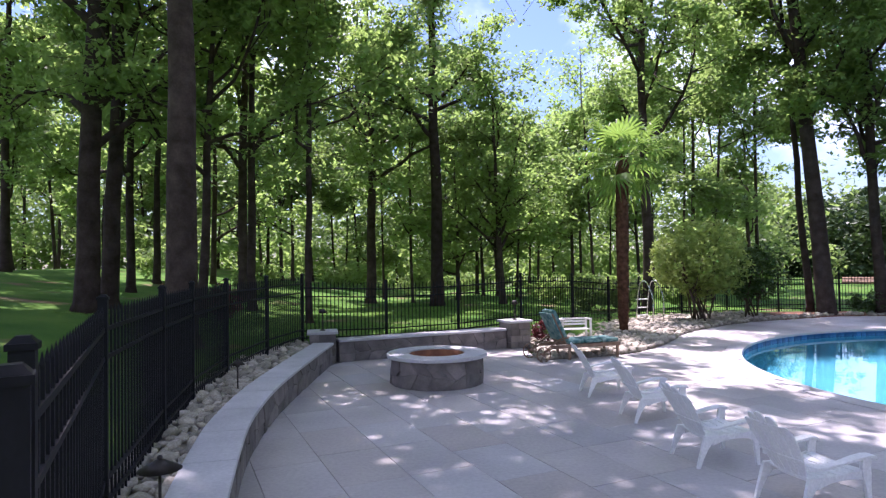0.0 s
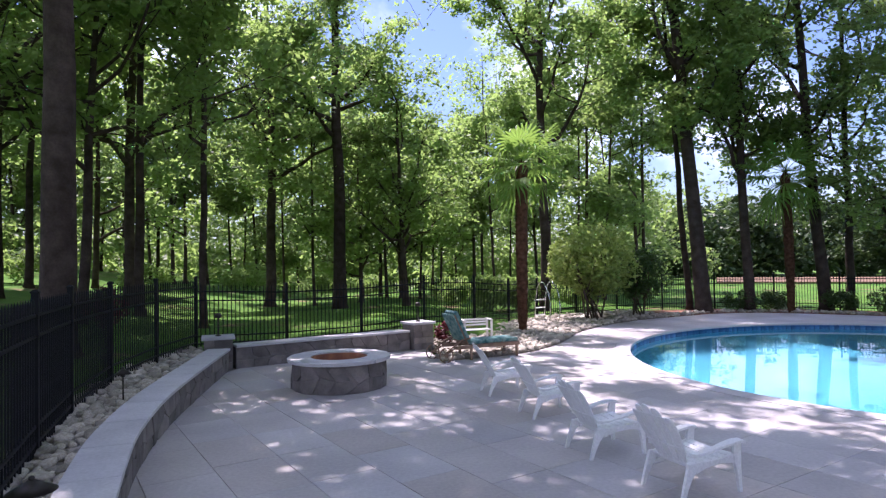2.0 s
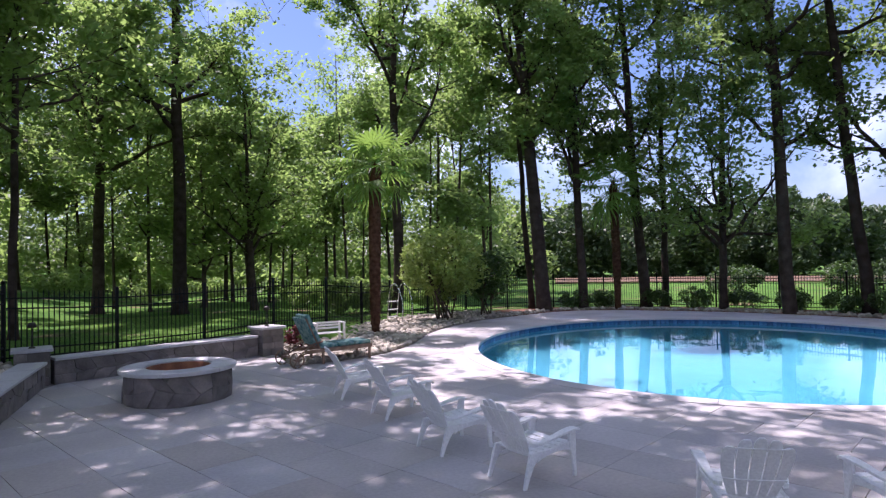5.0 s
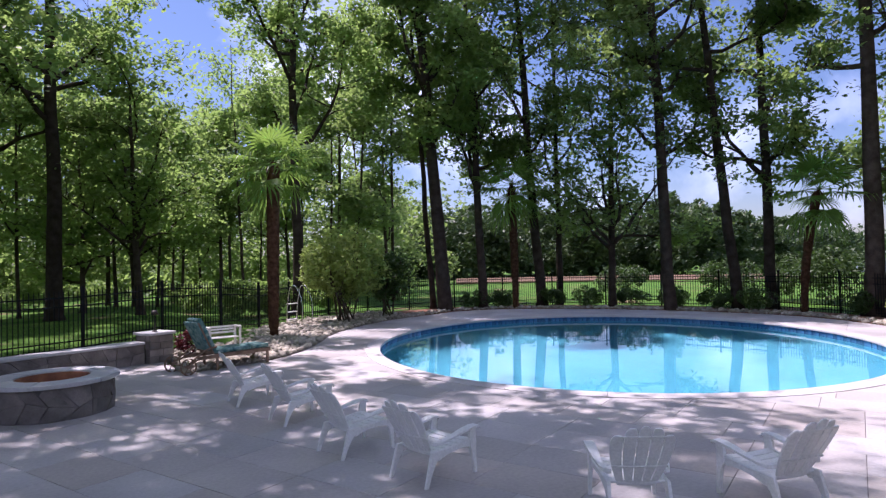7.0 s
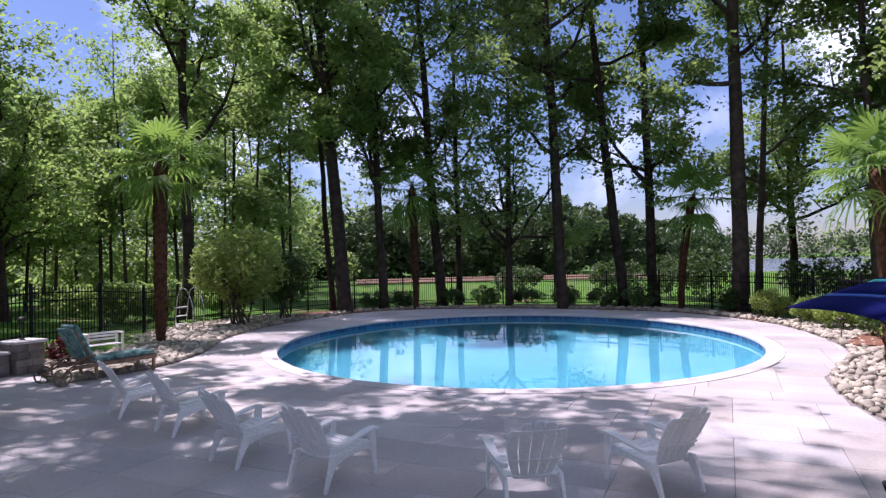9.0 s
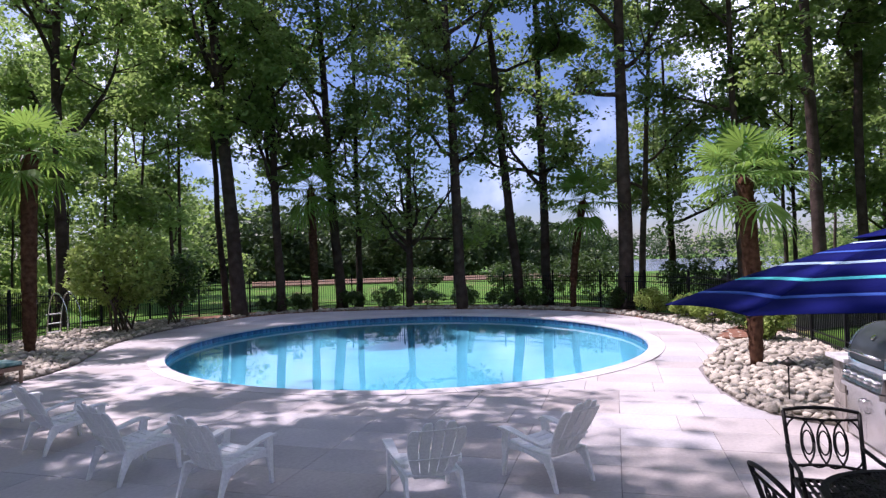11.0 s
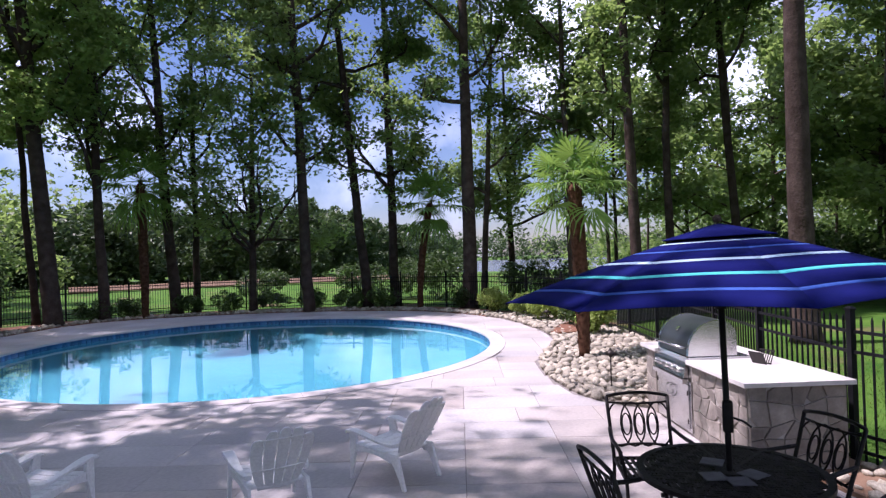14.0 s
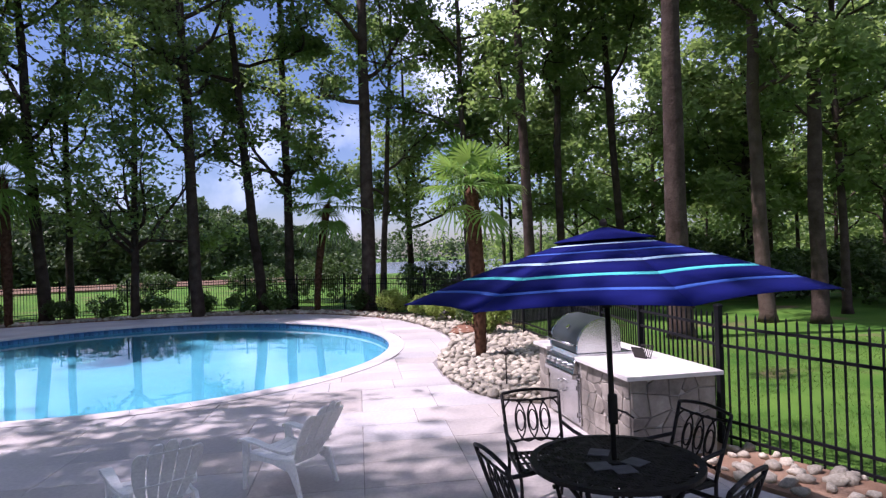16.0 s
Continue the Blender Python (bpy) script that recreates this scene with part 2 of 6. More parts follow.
M_WATER = water_material()
M_LAKE = material("lake water", (0.20, 0.24, 0.30), (0.26, 0.30, 0.36), 0.05, 0.12, 0.3, 2.0)


# ---------------------------------------------------------------- mesh helpers
def mesh_np(name, verts, faces, mat, smooth=False):
    """A mesh from arrays: verts n x 3, faces m x 3 or m x 4."""
    verts, faces = np.asarray(verts, dtype=np.float32), np.asarray(faces, dtype=np.int32)
    k = faces.shape[1]
    me = bpy.data.meshes.new(name)
    me.vertices.add(len(verts)); me.vertices.foreach_set("co", verts.ravel())
    me.loops.add(faces.size); me.loops.foreach_set("vertex_index", faces.ravel())
    me.polygons.add(len(faces)); me.polygons.foreach_set("loop_start", np.arange(0, faces.size, k, dtype=np.int32))
    me.polygons.foreach_set("use_smooth", np.full(len(faces), smooth))
    me.update(calc_edges=True)
    me.validate()
    me.materials.append(mat)
    return me


def child(name, me, parent, m=None, label=""):
    ob = new(name, me)
    ob.parent = parent
    if m is not None:
        ob.matrix_basis = m
    return tagged(ob, label) if label else ob


def part(name, bm, mat, parent, label="", smooth=False):
    """Link a bmesh as one mesh object under a thing or a part."""
    me = bpy.data.meshes.new(name)
    bm.normal_update()
    bm.to_mesh(me); bm.free()
    me.materials.append(mat)
    if smooth:
        me.polygons.foreach_set("use_smooth", np.ones(len(me.polygons), dtype=bool))
    ob = new(name, me)
    if parent is not None:
        ob.parent = parent
    return tagged(ob, label) if label else ob


def thing(name, m, label, category, group="", kind=""):
    ob = new(name)
    ob.empty_display_size = 0.1
    ob.matrix_basis = m
    return tagged(ob, label, category, group, kind)


def box(bm, x0, y0, z0, x1, y1, z1, bev=0.0, m=None, taper=0.0):
    """A box with bevelled edges, added to bm."""
    r = bmesh.ops.create_cube(bm, size=1.0)
    vs = r["verts"]
    for v in vs:
        k = 1 - taper if v.co.z > 0 else 1
        v.co = Vector(((x0 + x1) / 2 + v.co.x * (x1 - x0) * k, (y0 + y1) / 2 + v.co.y * (y1 - y0) * k, (z0 + z1) / 2 + v.co.z * (z1 - z0)))
    if bev:
        es = list({e for v in vs for e in v.link_edges})
        g = bmesh.ops.bevel(bm, geom=es, offset=bev, segments=2, profile=0.6, affect="EDGES")
        vs = list({v for f in g["faces"] for v in f.verts} | {v for v in vs if v.is_valid})
    if m is not None:
        bmesh.ops.transform(bm, matrix=m, verts=[v for v in vs if v.is_valid])
    return bm


def tube_arrays(path, radii, n=8, closed_end=True):
    """Vertices and quads of a tube along a path with a radius at each point."""
    path = np.asarray(path, dtype=float); radii = np.broadcast_to(np.asarray(radii, dtype=float), (len(path),))
    t = np.gradient(path, axis=0); t /= np.linalg.norm(t, axis=1)[:, None] + 1e-9
    ref = np.array([0.0, 0.0, 1.0]) if abs(t[0, 2]) < 0.9 else np.array([1.0, 0.0, 0.0])
    a = np.cross(t, ref); a /= np.linalg.norm(a, axis=1)[:, None] + 1e-9
    b = np.cross(t, a)
    ang = np.linspace(0, 2 * np.pi, n, endpoint=False)
    v = path[:, None] + radii[:, None, None] * (np.cos(ang)[None, :, None] * a[:, None] + np.sin(ang)[None, :, None] * b[:, None])
    v = v.reshape(-1, 3)
    i = np.arange(len(path) - 1)[:, None] * n; j = np.arange(n)[None]; k = (j + 1) % n
    f = np.stack([i + j, i + k, i + n + k, i + n + j], -1).reshape(-1, 4)
    if closed_end:
        m = len(v)
        v = np.vstack([v, path[:1], path[-1:]])
        l = (len(path) - 1) * n
        jj = np.arange(0, n, 2)
        f = np.vstack([f, np.stack([np.full(len(jj), m), (jj + 2) % n, (jj + 1) % n, jj], 1),
                       np.stack([np.full(len(jj), m + 1), l + jj, l + (jj + 1) % n, l + (jj + 2) % n], 1)])
    return v, f


def join_arrays(items):
    vs, fs, o = [], [], 0
    for v, f in items:
        vs.append(v); fs.append(np.asarray(f) + o); o += len(v)
    return np.vstack(vs), np.vstack(fs)


def rod(name, path, radii, mat, parent, n=8, label="", smooth=True):
    v, f = tube_arrays(path, radii, n)
    return child(name, mesh_np(name, v, f, mat, smooth), parent, None, label)


def smooth_line(points, step=0.3):
    """Points evenly along a Catmull-Rom line through the given ones."""
    p = [np.array(q, dtype=float) for q in points]
    p = [2 * p[0] - p[1]] + p + [2 * p[-1] - p[-2]]
    out = []
    for i in range(1, len(p) - 2):
        n = max(2, int(np.linalg.norm(p[i + 1] - p[i]) / step))
        for k in range(n):
            u = k / n
            out.append(0.5 * ((2 * p[i]) + (p[i + 1] - p[i - 1]) * u + (2 * p[i - 1] - 5 * p[i] + 4 * p[i + 1] - p[i + 2]) * u * u
                              + (3 * p[i] - p[i - 1] - 3 * p[i + 1] + p[i + 2]) * u ** 3))
    out.append(p[-2])
    return np.array(out)


# ---------------------------------------------------------------- plan
POOL_C, POOL_A, POOL_B, POOL_T = np.array((13.02, 12.13)), 7.145, 6.425, radians(49.0)


def pool_line(off, n=120, z=0.0):
    a = np.linspace(0, 2 * np.pi, n, endpoint=False)
    u, v = (POOL_A + off) * np.cos(a), (POOL_B + off) * np.sin(a)
    c, s = math.cos(POOL_T), math.sin(POOL_T)
    return np.stack([POOL_C[0] + u * c - v * s, POOL_C[1] + u * s + v * c, np.full(n, z)], 1)


def in_pool(x, y, off):
    dx, dy = x - POOL_C[0], y - POOL_C[1]
    c, s = math.cos(POOL_T), math.sin(POOL_T)
    return ((dx * c + dy * s) / (POOL_A + off)) ** 2 + ((dy * c - dx * s) / (POOL_B + off)) ** 2 < 1


WALL_IN = smooth_line([(-1.1, 2.6), (-1.62, 4.3), (-2.13, 6.3), (-2.36, 7.5), (-2.53, 9.2), (-2.58, 11.6), (-2.58, 14.0)], 0.25)
BED_EDGE = smooth_line([(2.15, 14.0), (4.25, 14.8), (5.7, 16.2), (7.4, 18.8), (9.7, 21.0), (12.3, 22.4), (16.0, 23.4), (19.1, 21.3), (21.8, 16.9),
                        (22.7, 12.1), (21.0, 8.3), (18.5, 5.9), (15.9, 4.4), (13.8, 3.95), (12.2, 3.7), (10.7, 3.0), (9.6, 2.2), (9.2, 1.5), (9.15, 0.4)], 0.4)
FENCE_LEFT = [(-0.86, 1.22), (-1.20, 1.75), (-2.50, 4.50), (-3.09, 6.73), (-3.49, 8.50), (-3.76, 10.60), (-3.73, 12.90), (-3.45, 14.95)]
FENCE_BACK = [(-3.45, 14.95), (-1.55, 16.45), (0.40, 17.35), (2.35, 18.75), (4.2, 20.1), (5.9, 22.0), (7.6, 23.9)]
FENCE_FAR = [(7.6, 23.9), (9.6, 24.8), (11.7, 25.4), (14.0, 25.7), (16.3, 25.3), (18.5, 24.3), (20.5, 22.9), (22.2, 21.0), (23.5, 18.8), (24.3, 16.4),
             (24.7, 14.0), (24.5, 11.6), (23.6, 9.3), (22.3, 7.2)]
FENCE_RIGHT = [(22.3, 7.2), (20.6, 5.4), (18.8, 3.8), (16.9, 2.6), (15.0, 1.7), (13.1, 1.0), (11.2, 0.35), (9.25, -0.25), (7.55, -1.05), (6.35, -2.45), (5.2, -3.9)]


def smoothstep(a, b, x):
    t = np.clip((x - a) / (b - a), 0, 1)
    return t * t * (3 - 2 * t)


def ground_z(x, y):
    """Height of the land: level round the patio, a raised lawn with a bank to the west, a slow fall to field and lake to the east."""
    x, y = np.asarray(x, dtype=float), np.asarray(y, dtype=float)
    d = np.hypot(x, y)
    az = np.degrees(np.arctan2(x, y))
    xw = np.interp(y, (2.6, 4.3, 6.3, 7.5, 9.2, 11.6, 14.0, 18.0), (-1.1, -1.62, -2.13, -2.36, -2.53, -2.58, -2.6, -3.2))
    bank = 0.34 * smoothstep(0.15, 0.6, xw - x) * smoothstep(26, 15, y) + 0.135 * np.clip(-x - 3.6, 0, 17)
    bank = bank * smoothstep(-40, 10, y)
    back = 0.30 * smoothstep(15.0, 17.0, y - 0.42 * (x + 2.6) + 0.3) * smoothstep(7, 3, x) * smoothstep(40, 22, y)
    fall = -0.008 * np.clip(d - 26, 0, 90) * smoothstep(-5, 25, az)
    lake = -6.5 * smoothstep(110, 175, d) * smoothstep(56, 64, az) * smoothstep(128, 112, az)
    inside = -0.14 * smoothstep(9.5, 8.5, np.hypot(x - 3.0, y - 7)) * (x > xw - 0.2) - 0.14 * np.where(in_pool(x, y, 3.2), 1, 0)
    deep = np.where(in_pool(x, y, 0.5), -3.0, 0)
    return np.maximum(bank, back) + fall + lake + np.maximum(inside, -0.14) + deep + 0.03 * np.sin(x * 0.7) * np.cos(y * 0.6) * smoothstep(24, 30, d) - 0.02


def on(az, d):
    return math.sin(radians(az)) * d, math.cos(radians(az)) * d


def build_ground():
    ang = np.linspace(0, 2 * np.pi, 240, endpoint=False)
    rad = np.concatenate([np.linspace(0.5, 34, 90), np.geomspace(35, 3500, 60)])
    A, R = np.meshgrid(ang, rad)
    x, y = R * np.sin(A), R * np.cos(A)
    v = np.stack([x, y, ground_z(x, y)], -1).reshape(-1, 3)
    n, k = len(ang), len(rad)
    i = np.arange(k - 1)[:, None] * n; j = np.arange(n)[None]; jj = (j + 1) % n
    f = np.stack([i + j, i + n + j, i + n + jj, i + jj], -1).reshape(-1, 4)
    me = mesh_np("ground", v, f[:, ::-1], M_GRASS, True)
    return tagged(new("ground", me), "green mown lawn that runs out to field and lake", "lawn", kind="structure")


build_ground()


def flat_poly(name, pts, z, thick, mat, label, category, kind="structure", parent=None):
    bm = bmesh.new()
    top = [bm.verts.new((p[0], p[1], z)) for p in pts]
    f = bm.faces.new(top)
    if f.normal.z < 0:
        f.normal_flip()
    r = bmesh.ops.extrude_face_region(bm, geom=[f])
    for e in r["geom"]:
        if isinstance(e, bmesh.types.BMVert):
            e.co.z -= thick
    bmesh.ops.recalc_face_normals(bm, faces=bm.faces)
    bmesh.ops.triangulate(bm, faces=[g for g in bm.faces if len(g.verts) > 4])
    return tagged(part(name, bm, mat, parent), label, category, kind=kind)


# lake and dirt strip, far off
lk = [(math.sin(radians(a)) * d, math.cos(radians(a)) * d) for a, d in [(60.5, 150), (66, 165), (75, 160), (90, 150), (110, 150), (122, 160), (122, 900), (100, 1000), (80, 900), (68, 800), (60.5, 500)]]
flat_poly("lake", lk, -4.6, 0.2, M_LAKE, "pale lake water glinting beyond the trees", "lake")
M_DIRT = material("reddish dirt strip", (0.11, 0.062, 0.032), (0.17, 0.105, 0.058), 0.2, 0.95, 0.3, 3)
dt_near = [(math.sin(radians(a)) * 74, math.cos(radians(a)) * 74) for a in range(33, 64, 2)]
dt_far = [(math.sin(radians(a)) * 92, math.cos(radians(a)) * 92) for a in range(63, 32, -2)]
flat_poly("dirt_track", dt_near + dt_far, -0.26, 0.6, M_DIRT, "reddish bare dirt strip across the far field", "dirt strip")


def ring_mesh(name, inner, outer, mat):
    n = len(inner)
    v = np.vstack([inner, outer]); j = np.arange(n); k = (j + 1) % n
    return mesh_np(name, v, np.stack([j, j + n, k + n, k], 1), mat)


def build_pool():
    pool = thing("pool", pose(0, 0, 0), "large oval swimming pool of clear turquoise water", "pool", kind="structure")
    n = 120
    tops = [pool_line(0.0, n, -0.005), pool_line(0.0, n, -0.34)]
    v = np.vstack(tops); j = np.arange(n); k = (j + 1) % n
    # tile band backing, then plaster wall with a light ledge and a dished floor
    child("tile_band_backing", mesh_np("tile_band_backing", v, np.stack([j, k, k + n, j + n], 1), M_TILE), pool)
    rows = [pool_line(o, n, z) for o, z in ((0.002, -0.33), (-0.02, -1.0), (-0.35, -1.25), (-1.5, -1.5), (-3.5, -1.75), (-5.6, -1.8))]
    v = np.vstack(rows)
    f = np.vstack([np.stack([j + r * n, k + r * n, k + (r + 1) * n, j + (r + 1) * n], 1) for r in range(len(rows) - 1)])
    c = len(v); v = np.vstack([v, [[POOL_C[0], POOL_C[1], -1.8]]])
    l = (len(rows) - 1) * n; e = np.arange(0, n, 2)
    f = np.vstack([f, np.stack([l + e, l + (e + 1) % n, l + (e + 2) % n, np.full(len(e), c)], 1)])
    child("pool_shell", mesh_np("pool_shell", v, f, M_PLASTER, True), pool)
    w = pool_line(0.01, n, -0.17)
    v = np.vstack([w, [[POOL_C[0], POOL_C[1], -0.17]]])
    wat = child("water", mesh_np("water", v, np.stack([e, (e + 1) % n, (e + 2) % n, np.full(len(e), n)], 1), M_WATER, True), pool, None, "clear turquoise water")
    wat.visible_shadow = False
    # waterline tiles
    bm = bmesh.new(); box(bm, -0.072, -0.006, -0.072, 0.072, 0.006, 0.072, 0.003)
    tl = bpy.data.meshes.new("waterline_tile"); bm.to_mesh(tl); bm.free(); tl.materials.append(M_TILE)
    ring = pool_line(-0.006, 720)
    cum = np.concatenate([[0], np.cumsum(np.linalg.norm(np.diff(np.vstack([ring, ring[:1]]), axis=0), axis=1))])
    nt_ = 280
    for q in range(nt_):
        s_ = cum[-1] * q / nt_
        i_ = int(np.searchsorted(cum, s_, "right")) - 1
        a_, b_ = ring[i_ % 720], ring[(i_ + 1) % 720]
        child("waterline_tile", tl, pool, pose(a_[0], a_[1], -0.118, 0, 0, math.degrees(math.atan2(b_[1] - a_[1], b_[0] - a_[0]))))
    # coping: curved segments with a small nose over the tile
    line_i, line_m, line_o = pool_line(-0.035, 480), pool_line(0.0, 480), pool_line(0.36, 480)
    per = 10
    for s in range(480 // per):
        ids = [(s * per + q) % 480 for q in range(per + 1)]
        bm = bmesh.new()
        prof = []
        for q, i in enumerate(ids):
            sh = 0.004 if q == 0 else (-0.004 if q == per else 0.0)
            t = line_o[(i + 1) % 480] - line_o[i]; t /= np.linalg.norm(t)
            a, b = line_i[i] + t * sh, line_o[i] + t * sh
            d = (b - a) / np.linalg.norm(b - a)
            prof.append([bm.verts.new(p) for p in (a + [0, 0, -0.045], a + [0, 0, -0.012], a + d * 0.012 + [0, 0, 0.012], b - d * 0.004 + [0, 0, 0.012], b + [0, 0, -0.06])])
        for q in range(per):
            for r in range(4):
                bm.faces.new((prof[q][r], prof[q + 1][r], prof[q + 1][r + 1], prof[q][r + 1]))
            bm.faces.new((prof[q][4], prof[q + 1][4], prof[q + 1][0], prof[q][0]))
        bm.faces.new(prof[0]); bm.faces.new(prof[-1][::-1])
        bmesh.ops.recalc_face_normals(bm, faces=bm.faces)
        part("coping_stone", bm, M_COPING, pool)
    return pool


POOL = build_pool()


def offset_line(p, d):
    t = np.gradient(p, axis=0); t /= np.linalg.norm(t, axis=1)[:, None]
    return p + d * np.stack([-t[:, 1], t[:, 0]], 1)


def arc_len(p):
    return np.concatenate([[0], np.cumsum(np.linalg.norm(np.diff(p, axis=0), axis=1))])


def at_len(p, s):
    L = arc_len(p)
    return np.array([np.interp(s, L, p[:, 0]), np.interp(s, L, p[:, 1])])


def ribbon_block(line_a, line_b, s0, s1, z0, z1, k=4):
    """A block between two parallel lines, from s0 to s1 (as parts of their length)."""
    bm = bmesh.new()
    La, Lb = arc_len(line_a)[-1], arc_len(line_b)[-1]
    rows = []
    for q in range(k + 1):
        u = s0 + (s1 - s0) * q / k
        a, b = at_len(line_a, u * La), at_len(line_b, u * Lb)
        rows.append([bm.verts.new((*a, z0)), bm.verts.new((*a, z1)), bm.verts.new((*b, z1)), bm.verts.new((*b, z0))])
    for q in range(k):
        for r in range(4):
            bm.faces.new((rows[q][r], rows[q + 1][r], rows[q + 1][(r + 1) % 4], rows[q][(r + 1) % 4]))
    bm.faces.new(rows[0]); bm.faces.new(rows[-1][::-1])
    bmesh.ops.recalc_face_normals(bm, faces=bm.faces)
    return bm


def facing_stones(parent, width, height, place, rnd, cell=0.3):
    """Irregular flat facing stones: a jittered net of four- and five-cornered cells, pulled in for the joint, each a thin bevelled prism."""
    nx, nz = max(2, round(width / cell)), max(2, round(height / (cell * 0.75)))
    net = {}
    for i in range(nx + 1):
        for j in range(nz + 1):
            jx = 0 if i in (0, nx) else rnd.uniform(-0.34, 0.34) * width / nx
            jz = 0 if j in (0, nz) else rnd.uniform(-0.36, 0.36) * height / nz
            net[i, j] = (i * width / nx + jx + (0.5 * (j % 2) * width / nx if 0 < i < nx and j not in (0, nz) else 0) * 0.5, j * height / nz + jz)
    for i in range(nx):
        for j in range(nz):
            q = [net[i, j], net[i + 1, j], net[i + 1, j + 1], net[i, j + 1]]
            if rnd.random() < 0.45:
                k = rnd.randrange(4)
                a, b, c = q[k - 1], q[k], q[(k + 1) % 4]
                q = q[:k] + [((a[0] + 2 * b[0]) / 3, (a[1] + 2 * b[1]) / 3), ((c[0] + 2 * b[0]) / 3, (c[1] + 2 * b[1]) / 3)] + q[k + 1:]
            cx, cz = sum(p[0] for p in q) / len(q), sum(p[1] for p in q) / len(q)
            bm = bmesh.new(); t = rnd.uniform(0.014, 0.030); rings = []
            for sh, dep in ((0.003, -0.03), (0.004, t - 0.006), (0.012, t)):
                ring = []
                for p in q:
                    dx, dz = cx - p[0], cz - p[1]; l = math.hypot(dx, dz)
                    ring.append(bm.verts.new(place(p[0] + dx / l * sh, p[1] + dz / l * sh, dep)))
                rings.append(ring)
            n = len(q)
            for r0, r1 in zip(rings, rings[1:]):
                for k in range(n):
                    bm.faces.new((r0[k], r0[(k + 1) % n], r1[(k + 1) % n], r1[k]))
            bm.faces.new(rings[2])
            bmesh.ops.recalc_face_normals(bm, faces=bm.faces)
            part("wall_stone", bm, M_WALLSTONE, parent)


def build_wall(name, line, label, side=1.0, top=0.49):
    """A low retaining seat wall: mortared core, faced with rough blocks on the patio side, cap slabs."""
    w = thing(name, pose(0, 0, 0), label, "seat wall", kind="structure")
    rnd = random.Random(len(line))
    inner, outer = offset_line(line, 0.0), offset_line(line, 0.36 * side)
    part("core", ribbon_block(inner, outer, 0, 1, -0.1, top - 0.05, 60), M_MORTAR, w)
    L = arc_len(line)[-1]

    def on_face(u, z, d):
        p, q = at_len(line, min(max(u, 0), L)), at_len(line, min(max(u + 0.05, 0.05), L)); o = at_len(line, max(0, min(u, L - 0.05)))
        t = (q - o) / np.linalg.norm(q - o)
        return (p[0] + t[1] * d * side, p[1] - t[0] * d * side, z)

    facing_stones(w, L, top - 0.06, on_face, rnd, 0.34)
    ci, co = offset_line(line, -0.06 * side), offset_line(line, 0.42 * side)
    ncap = max(2, round(L / 1.1))
    for q in range(ncap):
        bm = ribbon_block(ci, co, q / ncap + 0.003 / L, (q + 1) / ncap - 0.003 / L, top - 0.055, top, 5)
        bmesh.ops.bevel(bm, geom=[e for e in bm.edges if e.calc_face_angle(0) > 0.9], offset=0.008, segments=1, affect="EDGES")
        part("cap_stone", bm, M_CAP, w)
    return w


build_wall("seat_wall_curved", WALL_IN, "curved low seat wall of brown stone with pale cap", 1.0)
WALL_BACK = np.array([(x, 14.25 + (x + 2.45) * 0.465) for x in np.linspace(-2.45, 1.62, 18)])
build_wall("seat_wall_back", WALL_BACK, "straight low seat wall of brown stone with pale cap", 1.0, 0.52)


def build_pillar(x, y, rot):
    p = thing("pillar", pose(x, y, 0, 0, 0, rot), "short square stone pillar with pale slab cap", "pillar", group="seat wall pillars", kind="structure")
    bm = bmesh.new(); box(bm, -0.28, -0.28, -0.1, 0.28, 0.28, 0.66); part("core", bm, M_MORTAR, p)
    rnd = random.Random(int(x * 10))
    for side in range(4):
        m = pose(0, 0, 0, 0, 0, 90 * side)
        for c in range(4):
            cut = rnd.uniform(-0.12, 0.12)
            for a, b in ((-0.3, cut - 0.006), (cut + 0.006, 0.285)):
                bm = bmesh.new(); box(bm, a, -0.30, c * 0.165 + 0.004, b, -0.27, c * 0.165 + 0.157, 0.008, m)
                part("wall_stone", bm, M_WALLSTONE, p)
    bm = bmesh.new(); box(bm, -0.35, -0.35, 0.662, 0.35, 0.35, 0.722, 0.01); part("cap_stone", bm, M_CAP, p)
    return p


build_pillar(-2.86, 14.42, 12)
build_pillar(1.88, 16.38, 25)


